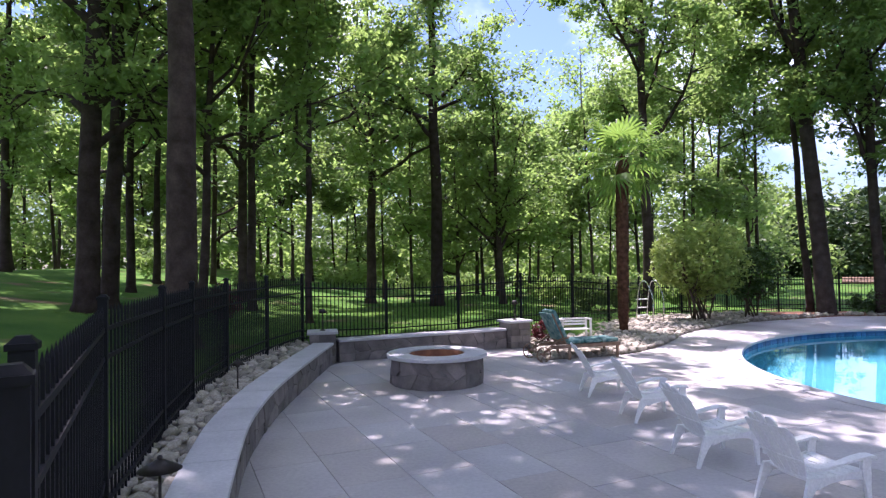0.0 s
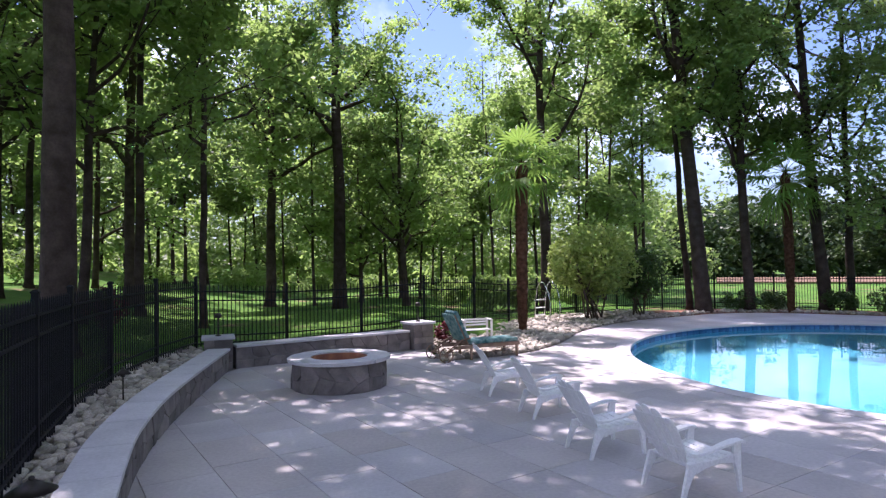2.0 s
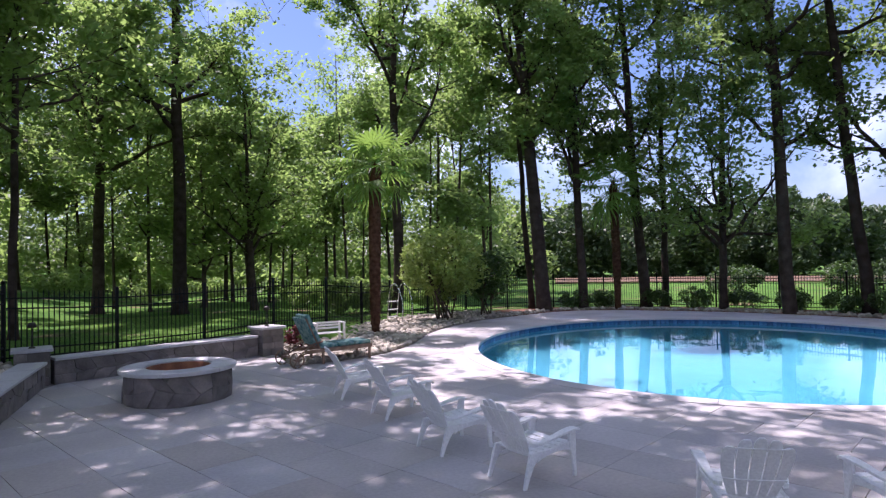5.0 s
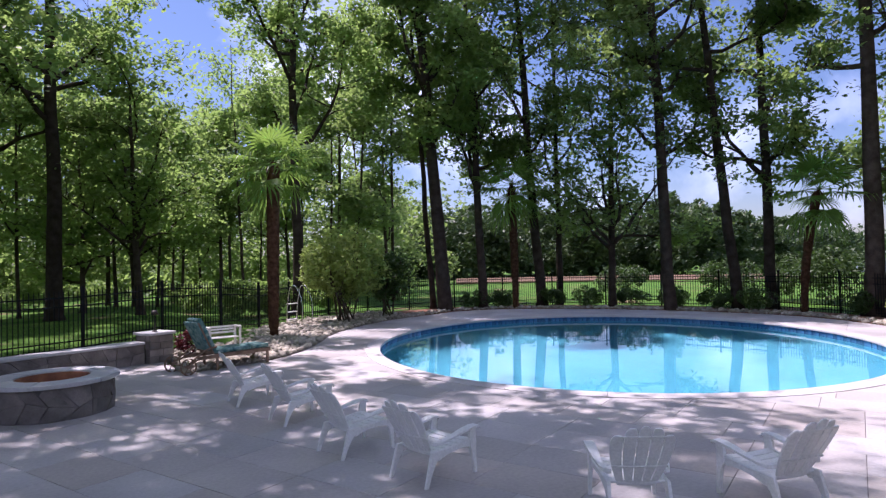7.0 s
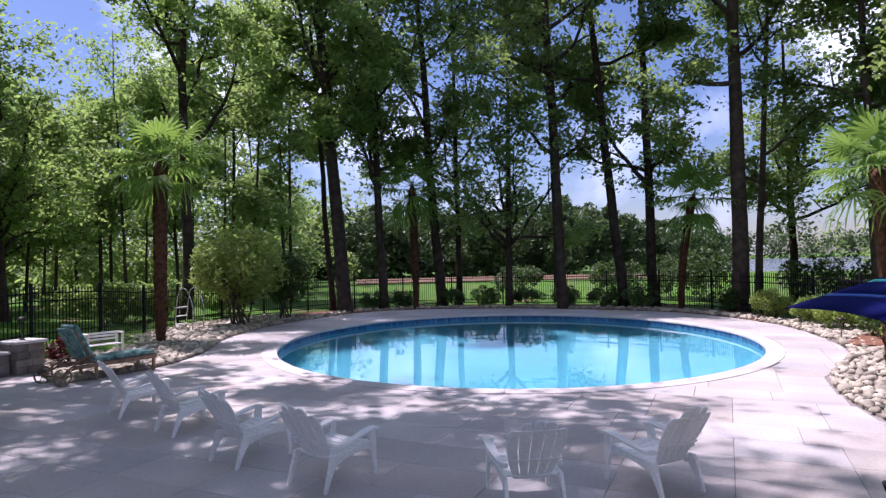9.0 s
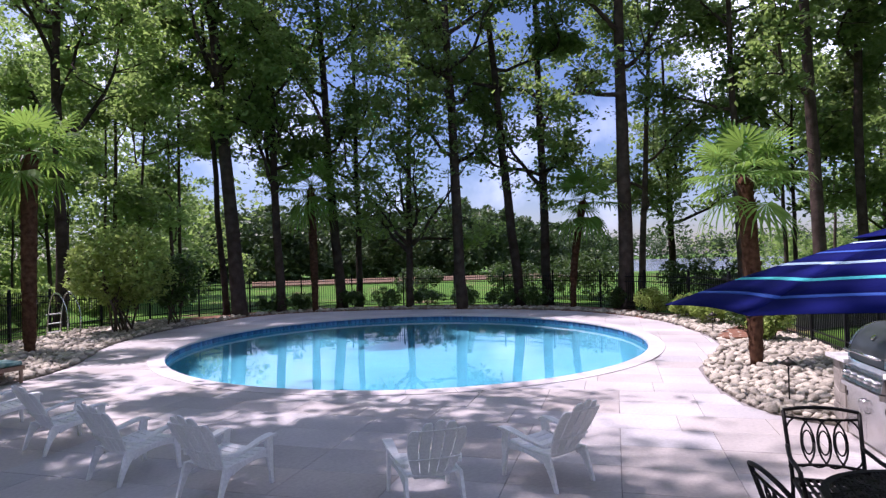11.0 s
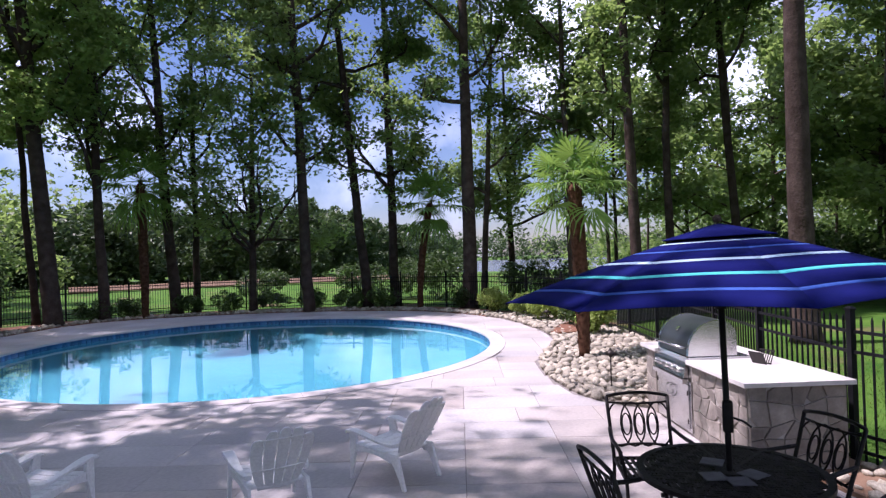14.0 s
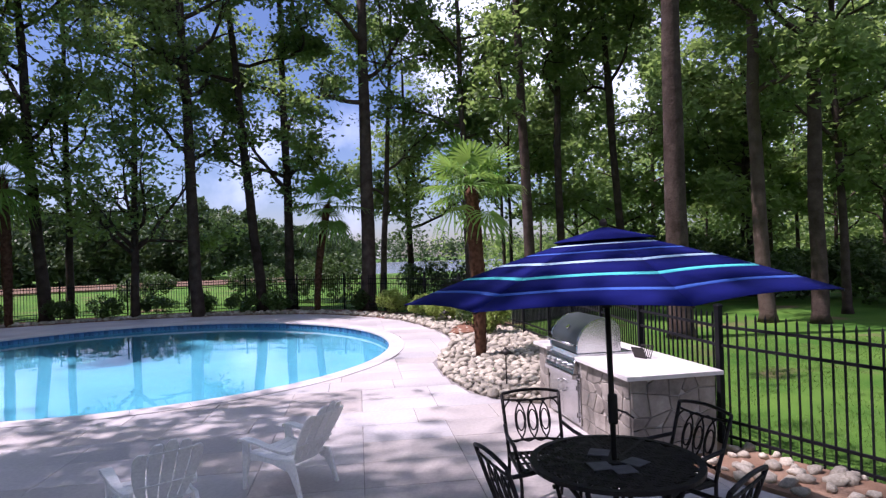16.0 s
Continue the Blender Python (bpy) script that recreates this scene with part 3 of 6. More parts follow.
# ---------------------------------------------------------------- fences
def build_fence(line, label, spread, h=1.52, zoff=None, post_h=0.09, step=0.108, ends=()):
    f = thing("fence", pose(0, 0, 0), label, "fence", group="pool fence", kind="structure")
    bm = bmesh.new(); box(bm, -0.009, -0.009, 0, 0.009, 0.009, 1.0); bmesh.ops.translate(bm, vec=(0, 0, 0), verts=bm.verts)
    r = bmesh.ops.create_cone(bm, cap_ends=False, segments=4, radius1=0.0127, radius2=0.001, depth=0.03, matrix=pose(0, 0, 1.015, 0, 0, 45))
    pk = bpy.data.meshes.new("picket"); bm.to_mesh(pk); bm.free(); pk.materials.append(M_FENCE)
    bm = bmesh.new(); box(bm, -0.032, -0.032, -0.2, 0.032, 0.032, 1.0); box(bm, -0.04, -0.04, 1.0, 0.04, 0.04, 1.012); box(bm, -0.036, -0.036, 1.012, 0.036, 0.036, 1.024, taper=0.5)
    ps = bpy.data.meshes.new("post"); bm.to_mesh(ps); bm.free(); ps.materials.append(M_FENCE)
    bm = bmesh.new(); box(bm, 0, -0.014, -0.016, 1, 0.014, 0.016)
    rl = bpy.data.meshes.new("rail"); bm.to_mesh(rl); bm.free(); rl.materials.append(M_FENCE)
    zs = [float(ground_z(*p)) if zoff is None else zoff for p in line]
    zs = [max(z, -0.25) for z in zs]
    if ends:
        zs[-len(ends):] = ends
    for i, (p, z) in enumerate(zip(line, zs)):
        q = line[min(i + 1, len(line) - 1)]; o = line[max(i - 1, 0)]
        a = math.degrees(math.atan2(q[1] - o[1], q[0] - o[0]))
        if i or spread:
            child("post", ps, f, pose(p[0], p[1], z, 0, 0, a) @ Matrix.Diagonal((1, 1, h + post_h, 1)))
        if i == len(line) - 1:
            break
        z2 = zs[i + 1]
        dx, dy = q[0] - p[0], q[1] - p[1]
        L = math.hypot(dx, dy); ang = math.atan2(dy, dx)
        tilt = math.atan2(z2 - z, L)
        for rz in (0.17, 0.34, h - 0.34, h - 0.13):
            m = Matrix.Translation((p[0], p[1], z + rz)) @ Matrix.Rotation(ang, 4, "Z") @ Matrix.Rotation(-tilt, 4, "Y") @ Matrix.Diagonal((math.hypot(L, z2 - z), 1, 1, 1))
            child("rail", rl, f, m)
        n = max(3, round(L / step))
        for k in range(1, n):
            u = k / n
            child("picket", pk, f, pose(p[0] + dx * u, p[1] + dy * u, z + (z2 - z) * u + 0.06, 0, 0, math.degrees(ang)) @ Matrix.Diagonal((1, 1, h - 0.06, 1)))
    return f


FL = "black metal picket fence with square posts and paired rails"
build_fence(FENCE_LEFT, FL + " along the raised stone bed", True, 1.575, 0.36)
build_fence(FENCE_BACK, FL + " before the lawn", False)
build_fence(FENCE_FAR, FL + " behind the hedges", False)
build_fence(FENCE_RIGHT, FL + " behind the grill island", False, ends=(-0.10, -0.28))


# ---------------------------------------------------------------- fire pit
def ring_block(bm, r0, r1, a0, a1, z0, z1, k=4, jit=0.0):
    rows = []
    for q in range(k + 1):
        a = a0 + (a1 - a0) * q / k
        c, s = math.cos(a), math.sin(a)
        rows.append([bm.verts.new((r * c, r * s, z)) for r, z in ((r0, z0), (r1 + jit, z0), (r1, z1), (r0, z1))])
    for q in range(k):
        for r in range(4):
            bm.faces.new((rows[q][r], rows[q + 1][r], rows[q + 1][(r + 1) % 4], rows[q][(r + 1) % 4]))
    bm.faces.new(rows[0][::-1]); bm.faces.new(rows[-1])
    bmesh.ops.recalc_face_normals(bm, faces=bm.faces)
    return bm


def build_fire_pit(x, y):
    p = thing("fire_pit", pose(x, y, 0, 0, 0, 12), "round stone fire pit with pale cap ring and rusty liner", "fire pit")
    rnd = random.Random(4)
    bm = bmesh.new()
    ring_block(bm, 0.56, 0.86, 0, math.pi, -0.02, 0.5, 24); ring_block(bm, 0.56, 0.86, math.pi, 2 * math.pi, -0.02, 0.5, 24)
    part("core", bm, M_MORTAR, p)
    facing_stones(p, 2 * math.pi * 0.865, 0.495, lambda u, z, d: ((0.865 + d) * math.cos(u / 0.865), (0.865 + d) * math.sin(u / 0.865), z), rnd, 0.33)
    for k in range(6):
        bm = bmesh.new()
        ring_block(bm, 0.53, 0.955, k * math.pi / 3 + 0.004, (k + 1) * math.pi / 3 - 0.004, 0.50, 0.565, 10)
        bmesh.ops.bevel(bm, geom=[e for e in bm.edges if e.calc_face_angle(0) > 0.9], offset=0.01, segments=2, affect="EDGES")
        part("cap_stone", bm, M_CAP, p)
    bm = bmesh.new()
    ring_block(bm, 0.50, 0.526, 0, math.pi, 0.05, 0.545, 24); ring_block(bm, 0.50, 0.526, math.pi, 2 * math.pi, 0.05, 0.545, 24)
    part("liner", bm, M_RUST, p, "rusty steel liner", True)
    bm = bmesh.new(); bmesh.ops.create_circle(bm, cap_ends=True, segments=32, radius=0.53, matrix=pose(0, 0, 0.22))
    part("ash_bed", bm, M_ASH, p, "reddish ash and lava grit")
    return p


build_fire_pit(-0.15, 11.72)


# ---------------------------------------------------------------- white garden chairs
def sweep_plate(bm, rows):
    """A solid plate from cross rows (each a list of four corners), joined end to end."""
    vs = [[bm.verts.new(p) for p in r] for r in rows]
    for q in range(len(vs) - 1):
        for r in range(4):
            bm.faces.new((vs[q][r], vs[q + 1][r], vs[q + 1][(r + 1) % 4], vs[q][(r + 1) % 4]))
    bm.faces.new(vs[0][::-1]); bm.faces.new(vs[-1])
    bmesh.ops.recalc_face_normals(bm, faces=bm.faces)
    return bm


def soften(bm, off=0.006, seg=2):
    bmesh.ops.bevel(bm, geom=[e for e in bm.edges if e.calc_face_angle(0) > 0.6], offset=off, segments=seg, profile=0.6, affect="EDGES")
    return bm


def build_garden_chair():
    """Low resin chair: slatted seat, reclined fan back of five round-topped slats, arms that drop to the back; faces +x."""
    ch = thing("garden_chair", pose(0, 0, 0), "white moulded resin garden chair with arched slatted back", "chair", "white chairs by the pool")

    def seat_z(x):
        return 0.350 + 0.085 * (x - 0.05) - 0.012 * math.sin((x + 0.22) / 0.54 * math.pi)

    def edge_plate(name, rows, y_of, half, off=0.006):
        """An upright plate in the chair's length, from rows of (z, x, width)."""
        bm = bmesh.new()
        sweep_plate(bm, [[(x - w / 2, y_of(z) - half, z), (x + w / 2, y_of(z) - half, z), (x + w / 2, y_of(z) + half, z), (x - w / 2, y_of(z) + half, z)] for z, x, w in rows])
        soften(bm, off, 2)
        part(name, bm, M_RESIN, ch)

    xs = np.linspace(-0.22, 0.32, 7)
    for i in range(6):
        a, b, w0 = xs[i] + 0.005, xs[i + 1] - 0.005, 0.240 + 0.025 * i / 5
        bm = bmesh.new()
        rows = []
        for y in (-w0, -w0 * 0.5, 0, w0 * 0.5, w0):
            dip = -0.012 * (1 - (y / w0) ** 2)
            rows.append([(a, y, seat_z(a) + dip), (b, y, seat_z(b) + dip), (b, y, seat_z(b) + dip - 0.02), (a, y, seat_z(a) + dip - 0.02)])
        sweep_plate(bm, rows); soften(bm, 0.004, 1)
        part("seat_slat", bm, M_RESIN, ch)
    for s in (-1, 1):
        edge_plate("front_leg", ((0.0, 0.348, 0.040), (0.12, 0.342, 0.046), (0.24, 0.332, 0.066), (0.32, 0.322, 0.100), (0.40, 0.322, 0.096), (0.492, 0.338, 0.086)), lambda z: s * (0.302 - 0.03 * z), 0.017)
        edge_plate("rear_leg", ((0.0, -0.348, 0.038), (0.10, -0.312, 0.052), (0.20, -0.268, 0.080), (0.27, -0.228, 0.118), (0.335, -0.200, 0.130)), lambda z: s * (0.262 - 0.02 * z), 0.017)
        # apron under the seat's edge, arched between the legs
        bm = bmesh.new()
        rows = []
        for k in range(9):
            x = -0.17 + 0.48 * k / 8
            y, h, z = s * (0.256 + 0.034 * k / 8), 0.052 + 0.05 * abs(k / 4 - 1) ** 2.2, seat_z(x) + 0.006
            rows.append([(x, y - 0.014, z), (x, y + 0.014, z), (x, y + 0.014, z - h), (x, y - 0.014, z - h)])
        sweep_plate(bm, rows); soften(bm, 0.005, 1)
        part("apron", bm, M_RESIN, ch)
        # arm: broad and round-nosed at the front, narrowing as it drops to the back
        bm = bmesh.new()
        rows = []
        for x, z, w, y, d in ((0.402, 0.468, 0.070, 0.300, 0.012), (0.396, 0.492, 0.088, 0.301, 0.026), (0.370, 0.507, 0.098, 0.302, 0.030), (0.29, 0.511, 0.102, 0.304, 0.028), (0.15, 0.493, 0.092, 0.303, 0.026),
                              (0.0, 0.462, 0.074, 0.296, 0.026), (-0.12, 0.438, 0.058, 0.282, 0.028), (-0.20, 0.430, 0.048, 0.262, 0.034), (-0.262, 0.446, 0.040, 0.246, 0.040)):
            rows.append([(x, s * y - w / 2, z), (x, s * y + w / 2, z), (x, s * y + w / 2, z - d), (x, s * y - w / 2, z - d)])
        sweep_plate(bm, rows); soften(bm, 0.007, 2)
        part("arm", bm, M_RESIN, ch)

    def back_x(z, y):
        return -0.185 - (z - 0.29) * 0.60 + 0.42 * y * y

    tops = (0.790, 0.862, 0.884, 0.862, 0.790)
    for i in range(5):
        u = i - 2
        bm = bmesh.new()
        rows = []
        for t in (0, 0.15, 0.32, 0.5, 0.66, 0.80, 0.90, 0.95, 0.98, 1.0):
            z = 0.29 + (tops[i] - 0.29) * t
            fan = 0.070 + 0.040 * math.sin(min(1.0, (z - 0.29) / 0.42) * math.pi / 2) - 0.004 * max(0, t - 0.7)
            y0, w = u * fan, fan - 0.011
            cut = 1.0 if t < 0.9 else math.sqrt(max(0.12, 1 - ((t - 0.88) / 0.125) ** 2))
            lo = y0 - w / 2 * (cut if u <= 0 else 0.35 + 0.65 * cut); hi = y0 + w / 2 * (cut if u >= 0 else 0.35 + 0.65 * cut)
            rows.append([(back_x(z, lo), lo, z), (back_x(z, hi), hi, z), (back_x(z, hi) - 0.018, hi, z - 0.006), (back_x(z, lo) - 0.018, lo, z - 0.006)])
        sweep_plate(bm, rows); soften(bm, 0.004, 1)
        part("back_slat", bm, M_RESIN, ch)
    # bottom band and two thin rails that tie the slats
    for z0, z1, w, d in ((0.275, 0.335, 0.335, 0.004), (0.470, 0.492, 0.480, 0.026), (0.770, 0.788, 0.420, 0.024)):
        bm = bmesh.new()
        rows = []
        for k in range(9):
            y = w * (k / 8 - 0.5)
            rows.append([(back_x(z1, y) - d, y, z1), (back_x(z1, y) - d - 0.016, y, z1), (back_x(z0, y) - d - 0.016, y, z0), (back_x(z0, y) - d, y, z0)])
        sweep_plate(bm, rows); soften(bm, 0.003, 1)
        part("back_rail", bm, M_RESIN, ch)
    return ch


CHAIR = build_garden_chair()
spots = [(2.69, 10.43, 3), (2.93, 8.81, 7), (3.00, 6.97, 11), (3.315, 5.66, 15), (4.32, 3.85, 56), (5.49, 3.22, 76)]
CHAIR.matrix_basis = pose(*spots[0][:2], 0, 0, 0, spots[0][2])
for x, y, a in spots[1:]:
    copy_thing(CHAIR, pose(x, y, 0, 0, 0, a))


# ---------------------------------------------------------------- lounger, small bench, stored ladder
def build_wheel(parent, x, y, z, r):
    a = np.linspace(0, 2 * np.pi, 25)
    ring = np.stack([x + r * np.cos(a), np.full(25, y), z + r * np.sin(a)], 1)
    v, f = tube_arrays(ring, 0.017, 6, False)
    w = child("wheel", mesh_np("wheel", v, f, M_TEAK, True), parent)
    bm = bmesh.new(); bmesh.ops.create_cone(bm, cap_ends=True, segments=12, radius1=0.04, radius2=0.04, depth=0.05, matrix=pose(x, y, z, 90))
    part("hub", bm, M_TEAK, w)
    for k in range(6):
        t = k * math.pi / 3
        rod("spoke", [(x + 0.03 * math.cos(t), y, z + 0.03 * math.sin(t)), (x + r * math.cos(t), y, z + r * math.sin(t))], 0.009, M_TEAK, w, 5)


def build_lounger(x, y, a):
    l = thing("sun_lounger", pose(x, y, 0, 0, 0, a), "weathered wooden wheeled sun lounger with teal patterned cushion", "lounger")
    for s in (-1, 1):
        bm = bmesh.new(); box(bm, -0.75, s * 0.31 - 0.02, 0.27, 1.02, s * 0.31 + 0.02, 0.35, 0.006); part("side_rail", bm, M_TEAK, l)
        bm = bmesh.new(); box(bm, 0.93, s * 0.29 - 0.025, 0, 0.98, s * 0.29 + 0.025, 0.28, 0.004); part("leg", bm, M_TEAK, l)
        bm = bmesh.new(); box(bm, -0.32, s * 0.29 - 0.025, 0, -0.27, s * 0.29 + 0.025, 0.28, 0.004); part("leg", bm, M_TEAK, l)
        rod("handle", smooth_line([(-0.72, s * 0.33, 0.31), (-0.95, s * 0.33, 0.20), (-1.0, s * 0.33, 0.18)], 0.08), 0.022, M_TEAK, l)
        rod("arm_rest", smooth_line([(-0.95, s * 0.33, 0.22), (-0.6, s * 0.33, 0.46), (-0.32, s * 0.33, 0.52)], 0.08), 0.02, M_TEAK, l)
        build_wheel(l, -0.98, s * 0.37, 0.17, 0.165)
    for k in range(14):
        xx = -0.30 + k * 0.095
        bm = bmesh.new(); box(bm, xx, -0.29, 0.335, xx + 0.07, 0.29, 0.355, 0.003); part("slat", bm, M_TEAK, l)
    rod("axle", [(-0.98, -0.37, 0.17), (-0.98, 0.37, 0.17)], 0.012, M_TEAK, l)
    back = Matrix.Translation((-0.36, 0, 0.36)) @ Matrix.Rotation(radians(64), 4, "Y")
    bm = bmesh.new(); box(bm, -0.78, -0.29, -0.02, 0, 0.29, 0.01, 0.004, back); part("backrest", bm, M_TEAK, l)
    bm = bmesh.new(); box(bm, -0.82, -0.285, -0.065, -0.12, 0.285, -0.022, 0.02, back); part("cushion_hood", bm, M_CUSHION, l, "teal and cream patterned hood", True)
    # cushion: quilted segments on seat and back
    for k in range(3):
        bm = bmesh.new(); box(bm, -0.34 + k * 0.45, -0.29, 0.358, 0.10 + k * 0.45, 0.29, 0.45, 0.035); part("cushion", bm, M_CUSHION, l, "teal and cream patterned cushion", True)
    for k in range(2):
        bm = bmesh.new(); box(bm, -0.42 - k * 0.42, -0.28, 0.012, -0.0 - k * 0.42, 0.28, 0.11, 0.035, back); part("cushion", bm, M_CUSHION, l, "teal and cream patterned cushion", True)
    return l


build_lounger(3.05, 14.42, 17)


def build_bench(x, y, a):
    b = thing("bench", pose(x, y, float(0.02), 0, 0, a), "small white painted slatted bench on the stone bed", "bench")
    for sx in (-1, 1):
        for sy in (-1, 1):
            bm = bmesh.new(); box(bm, sx * 0.40 - 0.025, sy * 0.18 - 0.025, 0, sx * 0.40 + 0.025, sy * 0.18 + 0.025, 0.62, 0.006); part("leg", bm, M_WHITEWOOD, b)
        bm = bmesh.new(); box(bm, sx * 0.40 - 0.03, -0.22, 0.62, sx * 0.40 + 0.03, 0.22, 0.66, 0.01); part("arm", bm, M_WHITEWOOD, b)
    for k in range(4):
        bm = bmesh.new(); box(bm, -0.38, -0.19 + k * 0.095, 0.36, 0.38, -0.115 + k * 0.095, 0.38, 0.004); part("seat_slat", bm, M_WHITEWOOD, b)
    for z in (0.46, 0.54, 0.61):
        bm = bmesh.new(); box(bm, -0.38, 0.16, z, 0.38, 0.18, z + 0.05, 0.004); part("back_slat", bm, M_WHITEWOOD, b)
    return b


build_bench(3.6, 17.0, 8)


def build_ladder(x, y, a):
    l = thing("pool_ladder", pose(x, y, 0.02, 0, 0, a), "steel pool ladder with curved hand rails standing on stones", "ladder")
    for s in (-1, 1):
        rod("hand_rail", smooth_line([(s * 0.27, 0.15, 0.0), (s * 0.27, 0.10, 0.6), (s * 0.27, 0.02, 1.15), (s * 0.27, -0.10, 1.46), (s * 0.27, -0.30, 1.48), (s * 0.27, -0.45, 1.30), (s * 0.27, -0.62, 0.85), (s * 0.27, -0.60, 0.02)], 0.1), 0.026, M_CHROME, l)
    for z in (0.22, 0.50, 0.80):
        bm = bmesh.new(); box(bm, -0.26, 0.06, z, 0.26, 0.16, z + 0.035, 0.008); part("rung", bm, M_WHITEWOOD, l)
    return l


build_ladder(7.25, 22.2, 30)
rod_post = thing("handrail_post", pose(6.25, 21.6, 0.02), "single bent steel grab rail beside the palm", "grab rail")
rod("rail", smooth_line([(0, 0, 0), (0, 0, 1.3), (0.04, 0, 1.45), (0.14, 0, 1.5), (0.24, 0, 1.42), (0.26, 0, 1.2)], 0.1), 0.025, M_CHROME, rod_post)


# ---------------------------------------------------------------- grill island
ISLAND = pose(6.72, -0.05, 0, 0, 0, 27)


def build_island():
    isl = thing("grill_island", ISLAND, "outdoor kitchen island faced in irregular pale stone", "grill island")
    L, D, H = 2.82, 1.05, 0.87
    bm = bmesh.new(); box(bm, 0.03, -D + 0.03, -0.05, L - 0.03, -0.03, H); part("core", bm, M_MORTAR_L, isl)
    rnd = random.Random(9)

    def veneer(width, height, place, hole=None, cell=0.27):
        """Irregular flat stones: a jittered grid of cells, shrunk by the joint, each a thin prism."""
        nx, nz = max(2, round(width / cell)), max(2, round(height / (cell * 0.8)))
        P = {}
        for i in range(nx + 1):
            for j in range(nz + 1):
                jx = 0 if i in (0, nx) else rnd.uniform(-0.36, 0.36) * width / nx
                jz = 0 if j in (0, nz) else rnd.uniform(-0.36, 0.36) * height / nz
                P[i, j] = (i * width / nx + jx, j * height / nz + jz)
        for i in range(nx):
            for j in range(nz):
                q = [P[i, j], P[i + 1, j], P[i + 1, j + 1], P[i, j + 1]]
                cx, cz = sum(p[0] for p in q) / 4, sum(p[1] for p in q) / 4
                if hole and hole[0] < cx < hole[1] and hole[2] < cz < hole[3]:
                    continue
                # clip a corner now and then, and pull in for the joint
                if rnd.random() < 0.5:
                    k = rnd.randrange(4)
                    a, b, c = q[k - 1], q[k], q[(k + 1) % 4]
                    q = q[:k] + [((a[0] + 2 * b[0]) / 3, (a[1] + 2 * b[1]) / 3), ((c[0] + 2 * b[0]) / 3, (c[1] + 2 * b[1]) / 3)] + q[k + 1:]
                bm = bmesh.new(); t = rnd.uniform(0.012, 0.024)
                def ring(sh, dep):
                    out = []
                    for p in q:
                        dx, dz = cx - p[0], cz - p[1]; l = math.hypot(dx, dz)
                        px, pz = p[0] + dx / l * sh, p[1] + dz / l * sh
                        if hole and hole[0] - 0.02 < px < hole[1] + 0.02 and hole[2] - 0.02 < pz < hole[3] + 0.02:
                            px = hole[0] - 0.02 if abs(px - hole[0]) < abs(px - hole[1]) else hole[1] + 0.02
                        out.append(bm.verts.new(place(px, pz, dep)))
                    return out
                r0, r1, r2 = ring(0.005, -0.005), ring(0.006, t - 0.006), ring(0.014, t)
                n = len(q)
                for k in range(n):
                    bm.faces.new((r0[k], r0[(k + 1) % n], r1[(k + 1) % n], r1[k])); bm.faces.new((r1[k], r1[(k + 1) % n], r2[(k + 1) % n], r2[k]))
                bm.faces.new(r2)
                bmesh.ops.recalc_face_normals(bm, faces=bm.faces)
                part("veneer_stone", bm, M_VENEER, isl)

    veneer(D - 0.06, H, lambda u, z, d: (0.03 - d, -0.03 - u, z), cell=0.2)                                     # near end
    veneer(L - 0.06, H, lambda u, z, d: (0.03 + u, -0.03 + d, z), hole=(1.25, 2.38, 0.0, 0.90), cell=0.21)          # front
    veneer(D - 0.06, H, lambda u, z, d: (L - 0.03 + d, -D + 0.03 + u, z), cell=0.26)                              # far end
    # counter in pieces round the grill
    for x0, x1, y0, y1 in ((-0.05, 1.32, -D - 0.03, 0.045), (1.32, 2.30, -D - 0.03, -D + 0.26), (2.30, L + 0.05, -D - 0.03, 0.045)):
        bm = bmesh.new(); box(bm, x0 + 0.001, y0, H + 0.002, x1 - 0.001, y1, H + 0.05, 0.006); part("counter_slab", bm, M_COUNTER, isl)
    # steel access doors below the grill
    fr = bmesh.new(); box(fr, 1.28, -0.03, 0.05, 2.34, 0.004, 0.66, 0.003); part("door_frame", fr, M_STEEL, isl)
    for x0, x1, hx in ((1.32, 1.805, 1.76), (1.815, 2.30, 1.86)):
        bm = bmesh.new(); box(bm, x0, 0.004, 0.09, x1, 0.022, 0.62, 0.004); d = part("door", bm, M_STEEL, isl, "brushed steel access door")
        rod("handle", smooth_line([(hx, 0.02, 0.40), (hx, 0.06, 0.41), (hx, 0.06, 0.53), (hx, 0.02, 0.54)], 0.03), 0.009, M_CHROME, d, 6)
        ex = x0 + 0.012 if x0 < 1.6 else x1 - 0.012
        for z in (0.18, 0.52):
            bm = bmesh.new(); box(bm, ex - 0.008, 0.02, z - 0.03, ex + 0.008, 0.03, z + 0.03, 0.002); part("hinge", bm, M_BRONZE, d)
    return isl


build_island()


